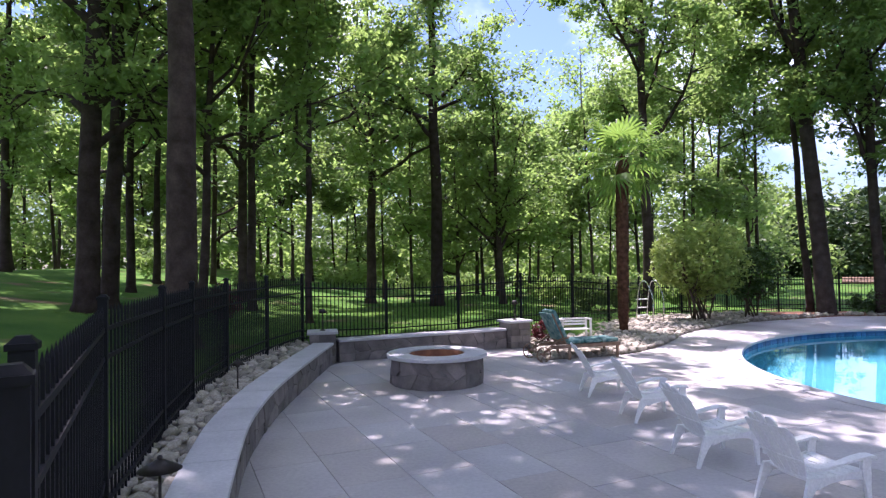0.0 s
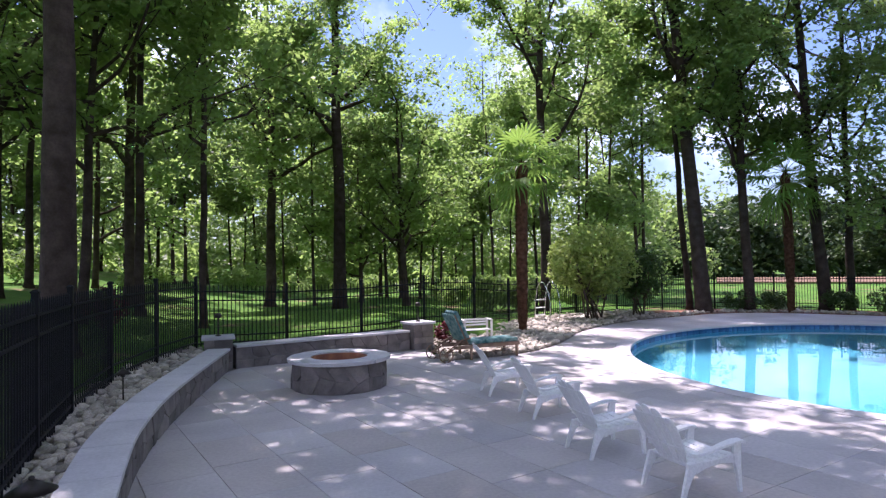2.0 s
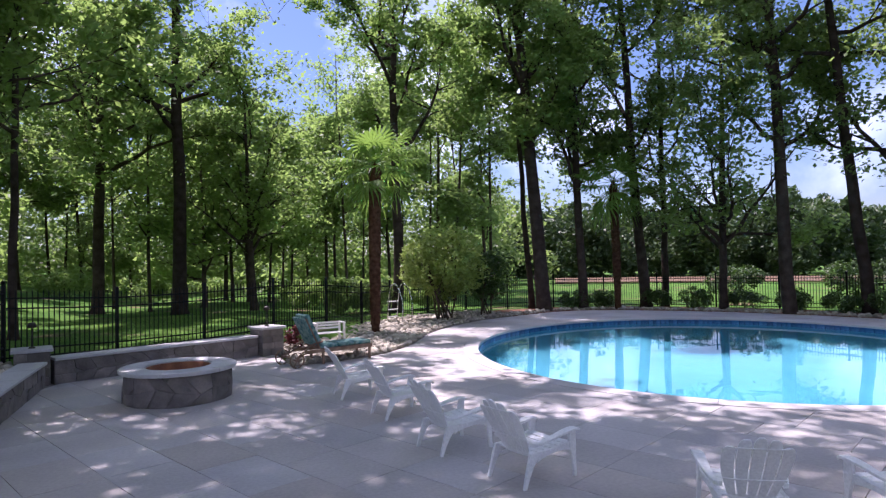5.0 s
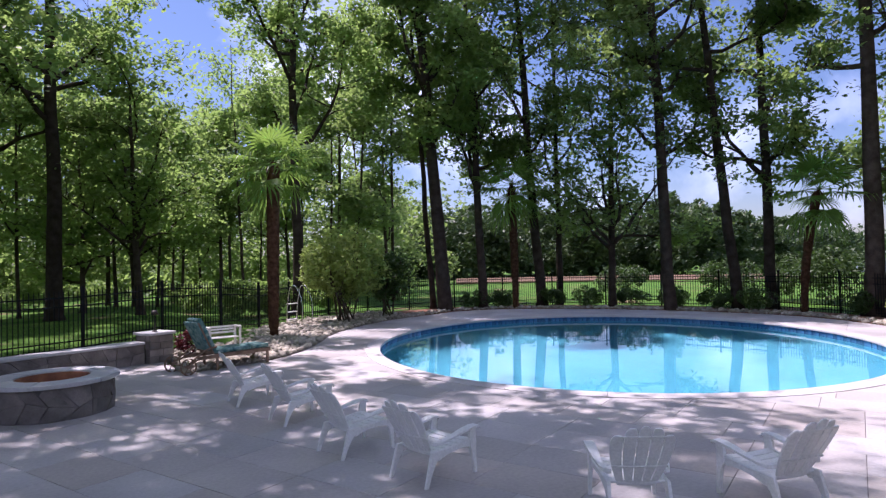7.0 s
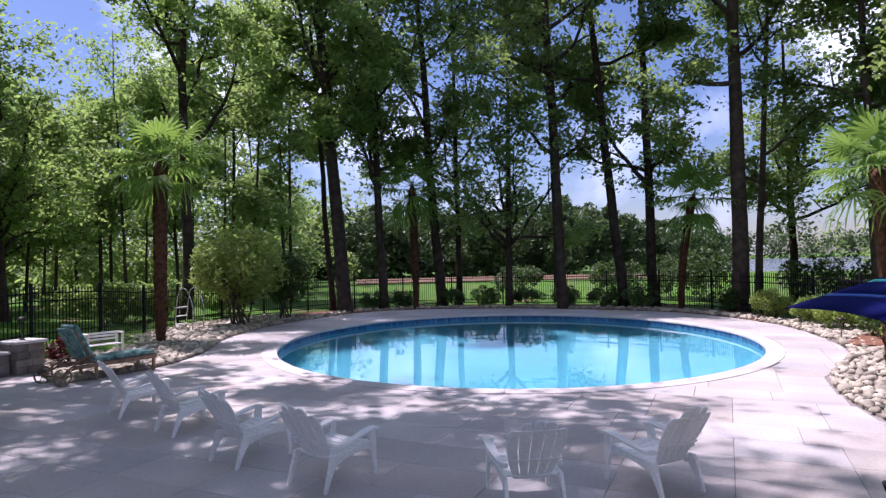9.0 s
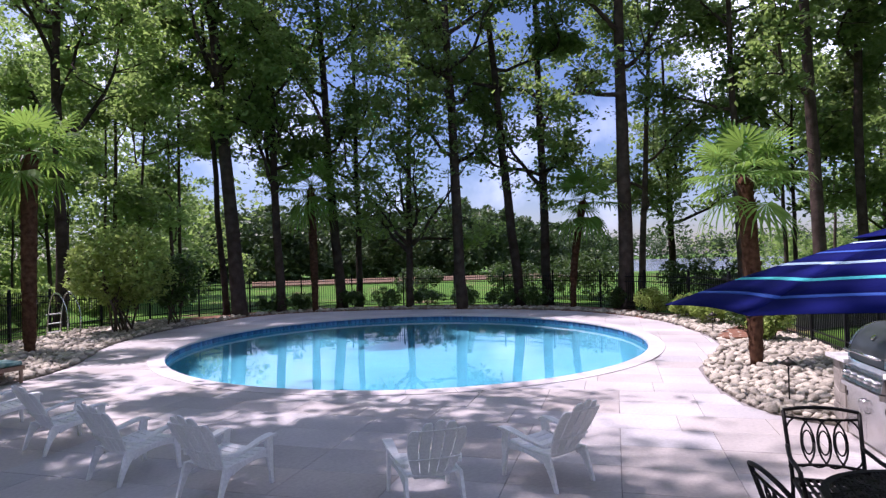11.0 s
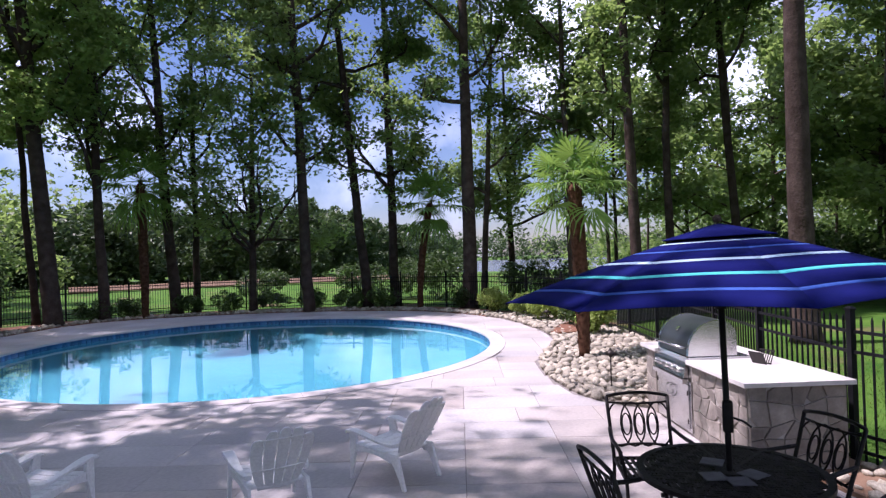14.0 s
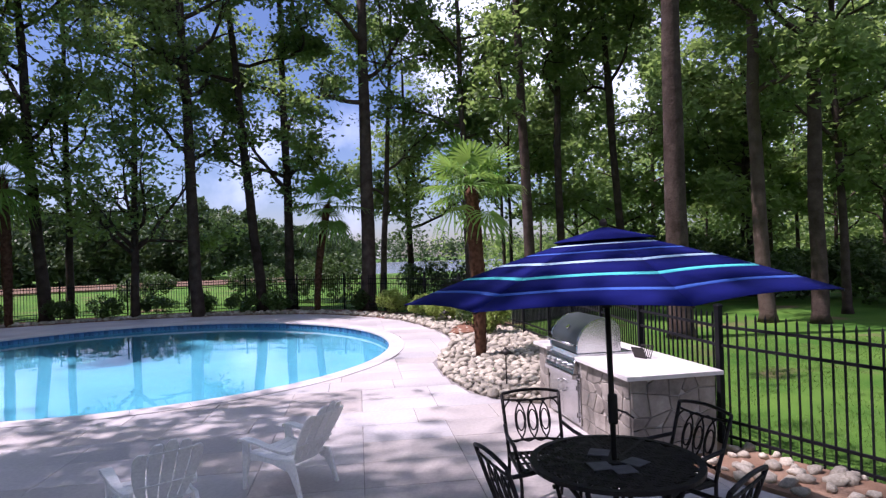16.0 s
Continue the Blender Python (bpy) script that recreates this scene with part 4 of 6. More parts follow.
def build_grill():
    g = thing("gas_grill", ISLAND @ pose(1.81, -0.36, 0.70), "built-in steel gas grill with closed dark domed hood", "grill")
    w = 0.48
    bm = bmesh.new(); box(bm, -w, -0.40, 0.0, w, 0.36, 0.245, 0.006); part("firebox", bm, M_STEEL, g)
    # control panel, sloped, with knobs
    bm = bmesh.new(); sweep_plate(bm, [[(x, 0.36, 0.0), (x, 0.43, 0.0), (x, 0.40, 0.16), (x, 0.36, 0.16)] for x in (-w, w)]); soften(bm, 0.004, 1)
    part("control_panel", bm, M_STEEL, g)
    for k in range(5):
        x = -w + 0.12 + k * 0.18
        bm = bmesh.new(); bmesh.ops.create_cone(bm, cap_ends=True, segments=14, radius1=0.034, radius2=0.026, depth=0.045, matrix=pose(x, 0.435, 0.085, -80))
        kn = part("knob", bm, M_CHROME, g, "polished control knob", True)
        bm = bmesh.new(); bmesh.ops.create_cone(bm, cap_ends=True, segments=16, radius1=0.043, radius2=0.043, depth=0.01, matrix=pose(x, 0.418, 0.083, -80))
        part("bezel", bm, M_STEEL, kn)
    bm = bmesh.new(); box(bm, -w, 0.36, -0.07, w, 0.445, -0.01, 0.006); part("drip_tray", bm, M_STEEL, g)
    # hood: quarter dome swept across, steel end cheeks
    prof = [(0.355, 0.25)] + [(-0.05 + 0.40 * math.cos(radians(a)), 0.30 + 0.38 * math.sin(radians(a))) for a in range(5, 96, 10)] + [(-0.16, 0.64), (-0.23, 0.54), (-0.23, 0.25)]
    bm = bmesh.new()
    vs = [[bm.verts.new((x, py, pz)) for py, pz in prof] for x in (-w + 0.05, w - 0.05)]
    for k in range(len(prof) - 1):
        bm.faces.new((vs[0][k], vs[1][k], vs[1][k + 1], vs[0][k + 1]))
    bmesh.ops.recalc_face_normals(bm, faces=bm.faces)
    hood = part("hood", bm, M_HOOD, g, "dark grey enamelled hood", True)
    for s in (-1, 1):
        bm = bmesh.new()
        a = [bm.verts.new((s * (w - 0.055), py * 1.015, pz + 0.006)) for py, pz in prof]
        b = [bm.verts.new((s * w, py * 1.015, pz + 0.006)) for py, pz in prof]
        n = len(prof)
        bm.faces.new(a); bm.faces.new(b)
        for k in range(n):
            bm.faces.new((a[k], a[(k + 1) % n], b[(k + 1) % n], b[k]))
        bmesh.ops.recalc_face_normals(bm, faces=bm.faces)
        part("end_cheek", bm, M_STEEL, hood, "brushed steel cheek")
        rod("handle_bracket", [(s * 0.38, 0.34, 0.34), (s * 0.38, 0.415, 0.36)], 0.012, M_STEEL, hood, 6)
    rod("handle", [(-0.42, 0.42, 0.36), (0.42, 0.42, 0.36)], 0.016, M_CHROME, hood, 10, "polished bar handle")
    bm = bmesh.new(); bmesh.ops.create_cone(bm, cap_ends=True, segments=18, radius1=0.036, radius2=0.036, depth=0.012, matrix=pose(0.0, 0.275, 0.545, -42))
    part("thermometer", bm, M_CHROME, hood, "round chrome thermometer")
    return g


build_grill()
tw = thing("grill_brush_rack", ISLAND @ pose(0.95, -0.70, 0.923, 0, 0, 20), "dark wire rack leaning on the counter", "rack")
bm = bmesh.new()
for k in range(7):
    box(bm, -0.10 + k * 0.03, -0.004, 0, -0.092 + k * 0.03, 0.004, 0.16, 0, pose(0, 0, 0, 25))
box(bm, -0.105, -0.006, 0.0, 0.095, 0.006, 0.012, 0, pose(0, 0, 0, 25)); box(bm, -0.105, -0.006, 0.15, 0.095, 0.006, 0.165, 0, pose(0, 0, 0, 25))
part("wires", bm, M_BLACK, tw)
bm = bmesh.new(); box(bm, -0.10, -0.005, 0, 0.09, 0.005, 0.15, 0.002, pose(0, 0.06, 0.002, -25)); part("brace", bm, M_BLACK, tw)


# ---------------------------------------------------------------- umbrella, table, dining chairs
TX, TY = 4.65, 0.08


def build_umbrella():
    u = thing("patio_umbrella", pose(TX, TY, 0, 0, 0, 0), "open navy market umbrella with pale and teal stripes", "umbrella")
    rod("pole", [(0, 0, 0.0), (0.0, 0.01, 1.1), (0.0, 0.03, 2.42)], 0.021, M_BLACK, u, 12)
    bm = bmesh.new(); box(bm, -0.035, -0.03, 0.98, 0.035, 0.04, 1.20, 0.02); cb = part("crank_box", bm, M_BLACK, u, "", True)
    rod("crank_handle", [(0.0, 0.03, 1.10), (0.02, -0.09, 1.06), (0.03, -0.14, 1.02)], 0.008, M_BLACK, cb, 6)
    bm = bmesh.new(); bmesh.ops.create_cone(bm, cap_ends=True, segments=20, radius1=0.25, radius2=0.22, depth=0.06, matrix=pose(0, 0, 0.03))
    part("base_plate", bm, M_BLACK, u)
    R, zt, zr = 1.485, 2.395, 1.945
    rot = radians(152.3)
    N, K = 8, 8

    def canopy_pt(s, a):
        """s: 0 centre to 1 rim; a in ribs. The cloth sags a little between ribs."""
        k = math.floor(a); f = a - k
        p0 = Vector((math.cos(rot + k * math.pi / 4), math.sin(rot + k * math.pi / 4), 0)); p1 = Vector((math.cos(rot + (k + 1) * math.pi / 4), math.sin(rot + (k + 1) * math.pi / 4), 0))
        p = (p0 * (1 - f) + p1 * f) * s * R
        sag = -0.03 * math.sin(math.pi * f) * s * s
        z = zt - (zt - zr) * (0.80 * s + 0.20 * s * s) - sag * 0.55
        p *= 1 - 0.03 * math.sin(math.pi * f) * s
        z += 0.05 * s * math.cos(rot + a * math.pi / 4 - radians(265))
        return Vector((p.x, p.y + 0.02, z))

    edges = [(0.16, 0.245, M_NAVY), (0.245, 0.27, M_STRIPE1), (0.27, 0.375, M_NAVY), (0.375, 0.395, M_STRIPE3), (0.395, 0.51, M_NAVY), (0.51, 0.54, M_STRIPE1), (0.54, 0.68, M_NAVY),
             (0.68, 0.71, M_STRIPE2), (0.71, 0.84, M_NAVY), (0.84, 0.865, M_STRIPE3), (0.865, 1.0, M_NAVY)]
    for side in range(N):
        canopy = None
        for which in (M_NAVY, M_STRIPE1, M_STRIPE2, M_STRIPE3):
            bm = bmesh.new()
            for a, b, m in edges:
                if m is not which:
                    continue
                steps = 2 if b - a > 0.05 else 1
                for q in range(steps):
                    s0, s1 = a + (b - a) * q / steps, a + (b - a) * (q + 1) / steps
                    for k in range(K):
                        q4 = [canopy_pt(s, side + kk) for s, kk in ((s0, k / K), (s1, k / K), (s1, (k + 0.9999) / K), (s0, (k + 0.9999) / K))]
                        bm.faces.new([bm.verts.new(p) for p in q4])
            bmesh.ops.remove_doubles(bm, verts=bm.verts, dist=0.0008)
            ext = bmesh.ops.solidify(bm, geom=list(bm.faces), thickness=0.003)
            ob = part("canopy_panel" if which is M_NAVY else "stripe", bm, which, u if which is M_NAVY else canopy, "" if which is M_NAVY else "woven stripe", True)
            if which is M_NAVY:
                canopy = ob
        tip = canopy_pt(1.0, side)
        rod("rib", [(0.0, 0.03, zt - 0.03), tuple(canopy_pt(0.5, side) - Vector((0, 0, 0.012))), tuple(tip - Vector((0, 0, 0.008)))], 0.008, M_BLACK, u, 6)
        rod("strut", [(0.0, 0.025, 1.86), tuple(canopy_pt(0.55, side) - Vector((0, 0, 0.02)))], 0.007, M_BLACK, u, 6)
    # vent cap above the opening
    bm = bmesh.new()
    for side in range(N):
        for k in range(6):
            q4 = []
            for s, kk in ((0.02, k / 6), (0.26, k / 6), (0.26, (k + 0.9999) / 6), (0.02, (k + 0.9999) / 6)):
                p = canopy_pt(s, side + kk); q4.append(bm.verts.new(p + Vector((0, 0, 0.03))))
            bm.faces.new(q4)
    bmesh.ops.remove_doubles(bm, verts=bm.verts, dist=0.0008)
    bmesh.ops.solidify(bm, geom=list(bm.faces), thickness=0.003)
    part("vent", bm, M_NAVY, u, "navy vent flap", True)
    bm = bmesh.new(); bmesh.ops.create_uvsphere(bm, u_segments=12, v_segments=8, radius=0.030, matrix=pose(0, 0.03, 2.452)); part("finial", bm, M_BARKPALE, u, "wooden finial", True)
    bm = bmesh.new(); bmesh.ops.create_cone(bm, cap_ends=True, segments=14, radius1=0.04, radius2=0.04, depth=0.06, matrix=pose(0, 0.025, 1.86)); part("hub", bm, M_BLACK, u)
    return u


build_umbrella()


def build_table():
    t = thing("patio_table", pose(TX, TY, 0, 0, 0, 24), "round black cast metal table with pierced top", "table")
    r, z = 0.62, 0.72
    bm = bmesh.new(); ring_block(bm, r - 0.05, r, 0, math.pi, z - 0.03, z, 24); ring_block(bm, r - 0.05, r, math.pi, 2 * math.pi, z - 0.03, z, 24); part("rim", bm, M_BLACK, t)
    bm = bmesh.new(); ring_block(bm, 0.03, 0.10, 0, math.pi, z - 0.012, z + 0.003, 12); ring_block(bm, 0.03, 0.10, math.pi, 2 * math.pi, z - 0.012, z + 0.003, 12); part("centre_ring", bm, M_BLACK, t)
    # basket-weave lattice: short bars by pairs, each pair turned a quarter from its neighbours
    bm = bmesh.new(); c = 0.075
    for i in range(-8, 9):
        for j in range(-8, 9):
            x, y = i * c, j * c
            if math.hypot(x, y) > r - 0.06 or math.hypot(x, y) < 0.08:
                continue
            for k in (-1, 0, 1):
                if (i + j) % 2:
                    box(bm, x - c / 2, y + k * 0.026 - 0.0075, z - 0.014, x + c / 2, y + k * 0.026 + 0.0075, z - 0.003)
                else:
                    box(bm, x + k * 0.026 - 0.0075, y - c / 2, z - 0.014, x + k * 0.026 + 0.0075, y + c / 2, z - 0.003)
    part("lattice_top", bm, M_BLACK, t, "pierced basket-weave top")
    for k in range(8):
        a = k * math.pi / 4
        bm = bmesh.new(); box(bm, 0.08, -0.013, z - 0.022, r - 0.03, 0.013, z - 0.002, 0, Matrix.Rotation(a, 4, "Z")); part("spoke", bm, M_BLACK, t)
    for k in range(4):
        a = k * math.pi / 2 + math.pi / 4; c_, s_ = math.cos(a), math.sin(a)
        rod("leg", smooth_line([(0.50 * c_, 0.50 * s_, z - 0.03), (0.46 * c_, 0.46 * s_, 0.55), (0.26 * c_, 0.26 * s_, 0.32), (0.30 * c_, 0.30 * s_, 0.12), (0.46 * c_, 0.46 * s_, 0.02)], 0.08), 0.02, M_BLACK, t)
    bm = bmesh.new(); ring_block(bm, 0.22, 0.27, 0, math.pi, 0.30, 0.32, 16); ring_block(bm, 0.22, 0.27, math.pi, 2 * math.pi, 0.30, 0.32, 16); part("stretcher_ring", bm, M_BLACK, t)
    return t


build_table()
M_COASTER = material("slate coaster", (0.10, 0.10, 0.11), (0.16, 0.16, 0.17), 9, 0.5, 0.2)
for k, (dx, dy) in enumerate(((-0.18, 0.10), (-0.05, -0.14), (0.12, 0.12), (-0.22, -0.06))):
    bm = bmesh.new(); box(bm, -0.075, -0.075, 0, 0.075, 0.075, 0.008, 0.003)
    ob = tagged(part("coaster", bm, M_COASTER, None), "square grey slate coaster on the table", "coaster", "coasters")
    ob.matrix_basis = pose(TX + dx, TY + dy, 0.724, 0, 0, 24 + 30 * k)


def build_dining_chair():
    """Cast metal armchair with a back of interlaced ovals; faces +x, back at -x."""
    c = thing("dining_chair", pose(0, 0, 0), "black cast metal patio armchair with interlaced oval back", "chair", "chairs round the table")
    w = 0.27

    def bx(t):
        return -0.24 - 0.16 * t

    def bz(t):
        return 0.46 + 0.48 * t

    for s in (-1, 1):
        rod("back_post", smooth_line([(-0.33, s * 0.25, 0.0), (-0.25, s * 0.25, 0.25), (bx(0), s * 0.25, bz(0)), (bx(0.5), s * 0.26, bz(0.5)), (bx(1), s * w, bz(1))], 0.1), 0.016, M_BLACK, c, 7)
        rod("front_leg", smooth_line([(0.28, s * 0.26, 0.0), (0.24, s * 0.25, 0.12), (0.25, s * 0.25, 0.30), (0.24, s * 0.26, 0.45), (0.21, s * 0.29, 0.64)], 0.08), 0.015, M_BLACK, c, 7)
        rod("arm", smooth_line([(bx(0.45), s * 0.265, 0.68), (-0.05, s * 0.30, 0.66), (0.14, s * 0.31, 0.67), (0.25, s * 0.30, 0.64), (0.26, s * 0.29, 0.56), (0.20, s * 0.29, 0.55)], 0.06), 0.017, M_BLACK, c, 7)
    def arch(t, rise, n=9):
        return [(bx(t + rise * (1 - (2 * k / (n - 1) - 1) ** 2)) , (2 * k / (n - 1) - 1) * w, bz(t + rise * (1 - (2 * k / (n - 1) - 1) ** 2))) for k in range(n)]
    rod("top_rail", arch(1.0, 0.06), 0.015, M_BLACK, c, 7)
    rod("upper_rail", arch(0.90, -0.03), 0.010, M_BLACK, c, 6)
    rod("lower_rail", arch(0.14, 0.05), 0.011, M_BLACK, c, 6)
    for k in range(4):
        y0 = (-1.5 + k) * 0.115
        a = np.linspace(0, 2 * np.pi, 21)
        for ry, rz in ((0.105, 0.38),):
            tt = 0.52 + rz * np.sin(a) * 0.98
            yy = np.clip(y0 + ry * np.cos(a), -0.262, 0.262)
            rod("oval", np.stack([bx(tt), yy, bz(tt)], 1), 0.008, M_BLACK, c, 5)
        tt = 0.52 + 0.18 * np.sin(a); yy = y0 + 0.036 * np.cos(a)
        if k < 3:
            rod("small_oval", np.stack([bx(tt), yy + 0.0575, bz(tt)], 1), 0.007, M_BLACK, c, 5)
    bm = bmesh.new(); ring = [(-0.25, -0.24), (0.25, -0.26), (0.25, 0.26), (-0.25, 0.24)]
    for (x0, y0), (x1, y1) in zip(ring, ring[1:] + ring[:1]):
        d = Vector((x1 - x0, y1 - y0, 0)); m = Matrix.Translation((x0, y0, 0.43)) @ Matrix.Rotation(math.atan2(d.y, d.x), 4, "Z")
        box(bm, 0, -0.013, -0.013, d.length, 0.013, 0.013, 0, m)
    part("seat_frame", bm, M_BLACK, c)
    for k in range(9):
        y = -0.21 + k * 0.0525
        bm = bmesh.new(); box(bm, -0.245, y - 0.012, 0.425, 0.245, y + 0.012, 0.44); part("seat_strip", bm, M_BLACK, c)
    for k in range(3):
        x = -0.15 + k * 0.15
        bm = bmesh.new(); box(bm, x - 0.01, -0.245, 0.415, x + 0.01, 0.245, 0.426); part("seat_bar", bm, M_BLACK, c)
    return c


DC = build_dining_chair()
dspots = [(5.37, 0.70, 202), (5.14, -0.31, 129), (4.13, 0.52, -56), (3.98, -0.31, 60)]
DC.matrix_basis = pose(*dspots[0][:2], 0, 0, 0, dspots[0][2])
for x, y, a in dspots[1:]:
    copy_thing(DC, pose(x, y, 0, 0, 0, a))


# ---------------------------------------------------------------- lamps
def build_path_light(x, y, z, h=0.48, rr=0.11):
    p = thing("path_light", pose(x, y, z), "dark bronze path light with conical hood", "path light", "path lights")
    rod("stem", [(0, 0, -0.1), (0, 0, h)], 0.011, M_BRONZE, p, 8)
    bm = bmesh.new(); bmesh.ops.create_cone(bm, cap_ends=True, segments=20, radius1=rr, radius2=0.018, depth=0.075, matrix=pose(0, 0, h)); part("hood", bm, M_BRONZE, p, "", True)
    bm = bmesh.new(); bmesh.ops.create_uvsphere(bm, u_segments=10, v_segments=6, radius=0.02, matrix=pose(0, 0, h + 0.045)); part("finial", bm, M_BRONZE, p, "", True)
    bm = bmesh.new(); bmesh.ops.create_cone(bm, cap_ends=True, segments=12, radius1=0.028, radius2=0.028, depth=0.05, matrix=pose(0, 0, h - 0.05)); part("socket", bm, M_BRONZE, p)
    return p


build_path_light(-2.02, 4.35, 0.37, 0.50, 0.15)
build_path_light(-3.05, 9.05, 0.37, 0.48)
build_path_light(9.95, 1.85, 0.03, 0.62, 0.13)
build_path_light(17.35, 5.0, 0.03, 0.55, 0.14)
for x, y in ((-2.86, 14.42), (1.88, 16.38)):
    p = thing("pillar_lamp", pose(x, y, 0.722), "small dark post lamp on the pillar cap", "lamp", "pillar lamps")
    bm = bmesh.new(); bmesh.ops.create_cone(bm, cap_ends=True, segments=14, radius1=0.07, radius2=0.045, depth=0.03, matrix=pose(0, 0, 0.015)); part("foot", bm, M_BRONZE, p)
    rod("stem", [(0, 0, 0.02), (0, 0, 0.42)], 0.016, M_BRONZE, p)
    bm = bmesh.new(); bmesh.ops.create_cone(bm, cap_ends=True, segments=16, radius1=0.095, radius2=0.06, depth=0.10, matrix=pose(0, 0, 0.46)); part("hood", bm, M_BRONZE, p, "", True)


# ---------------------------------------------------------------- weathered boards and low roof by the lake side
def build_board_fence():
    f = thing("board_fence", pose(0, 0, 0), "grey weathered wooden board fence beyond the stones", "fence", kind="structure")
    a, b = np.array((19.5, 3.4)), np.array((24.5, 0.6))
    n = 26; d = (b - a) / n
    ang = math.degrees(math.atan2(d[1], d[0])); w = float(np.linalg.norm(d))
    bm = bmesh.new(); box(bm, -w * 0.46, -0.012, -0.3, w * 0.46, 0.012, 1.25, 0.004)
    me = bpy.data.meshes.new("board"); bm.to_mesh(me); bm.free(); me.materials.append(M_GREYWOOD)
    rnd = random.Random(2)
    for k in range(n):
        p = a + d * (k + 0.5)
        child("board", me, f, pose(p[0], p[1], rnd.uniform(-0.03, 0.03), 0, 0, ang))
    for z in (0.3, 0.95):
        bm = bmesh.new(); box(bm, 0, 0.015, z, w * n, 0.06, z + 0.09); ob = part("rail", bm, M_GREYWOOD, f); ob.matrix_basis = pose(a[0], a[1], 0, 0, 0, ang)
    return f


build_board_fence()
sh = thing("boat_shed", pose(36.0, 8.8, -0.6, 0, 0, 14), "low grey shingled shed roof near the lake", "shed")
bm = bmesh.new(); box(bm, -2.4, -1.5, 0, 2.4, 1.5, 1.0); part("wall", bm, M_GREYWOOD, sh)
bm = bmesh.new()
sweep_plate(bm, [[(x, -1.8, 0.95), (x, 0, 1.75), (x, 1.8, 0.95), (x, 0, 1.65)] for x in (-2.7, 2.7)]); part("roof", bm, M_GREYWOOD, sh)


# ---------------------------------------------------------------- trees and planting
def leaf_arrays(centres, rng, size, droop=0.35):
    """One pointed four-cornered leaf spray at every centre, turned at random, mostly lying flat."""
    n = len(centres)
    az = rng.uniform(0, 2 * np.pi, n); tilt = rng.normal(0, 0.55, n) - droop * 0.4
    d = np.stack([np.cos(az) * np.cos(tilt), np.sin(az) * np.cos(tilt), np.sin(tilt)], 1)
    s = np.cross(d, rng.normal(0, 0.5, (n, 3)) + [0, 0, 1]); s /= np.linalg.norm(s, axis=1)[:, None] + 1e-9
    L = size * rng.uniform(0.6, 1.35, n)[:, None]; w = L * rng.uniform(0.22, 0.36, n)[:, None]
    a = centres - d * L * 0.5; c = centres + d * L * 0.5
    m = centres + d * L * rng.uniform(-0.08, 0.1, n)[:, None]
    up = np.cross(s, d) * (w * rng.uniform(-0.3, 0.5, n)[:, None])
    v = np.stack([a, m + s * w + up, c, m - s * w + up], 1).reshape(-1, 3)
    return v, np.arange(4 * n).reshape(-1, 4)


def limb_path(p, d, length, rng, n=7, rise=0.25, wander=0.22):
    pts = [np.array(p, dtype=float)]; d = np.array(d, dtype=float)
    for _ in range(n - 1):
        d = d + rng.normal(0, wander, 3) + [0, 0, rise * 0.3]
        d /= np.linalg.norm(d)
        pts.append(pts[-1] + d * length / (n - 1))
    return np.array(pts)


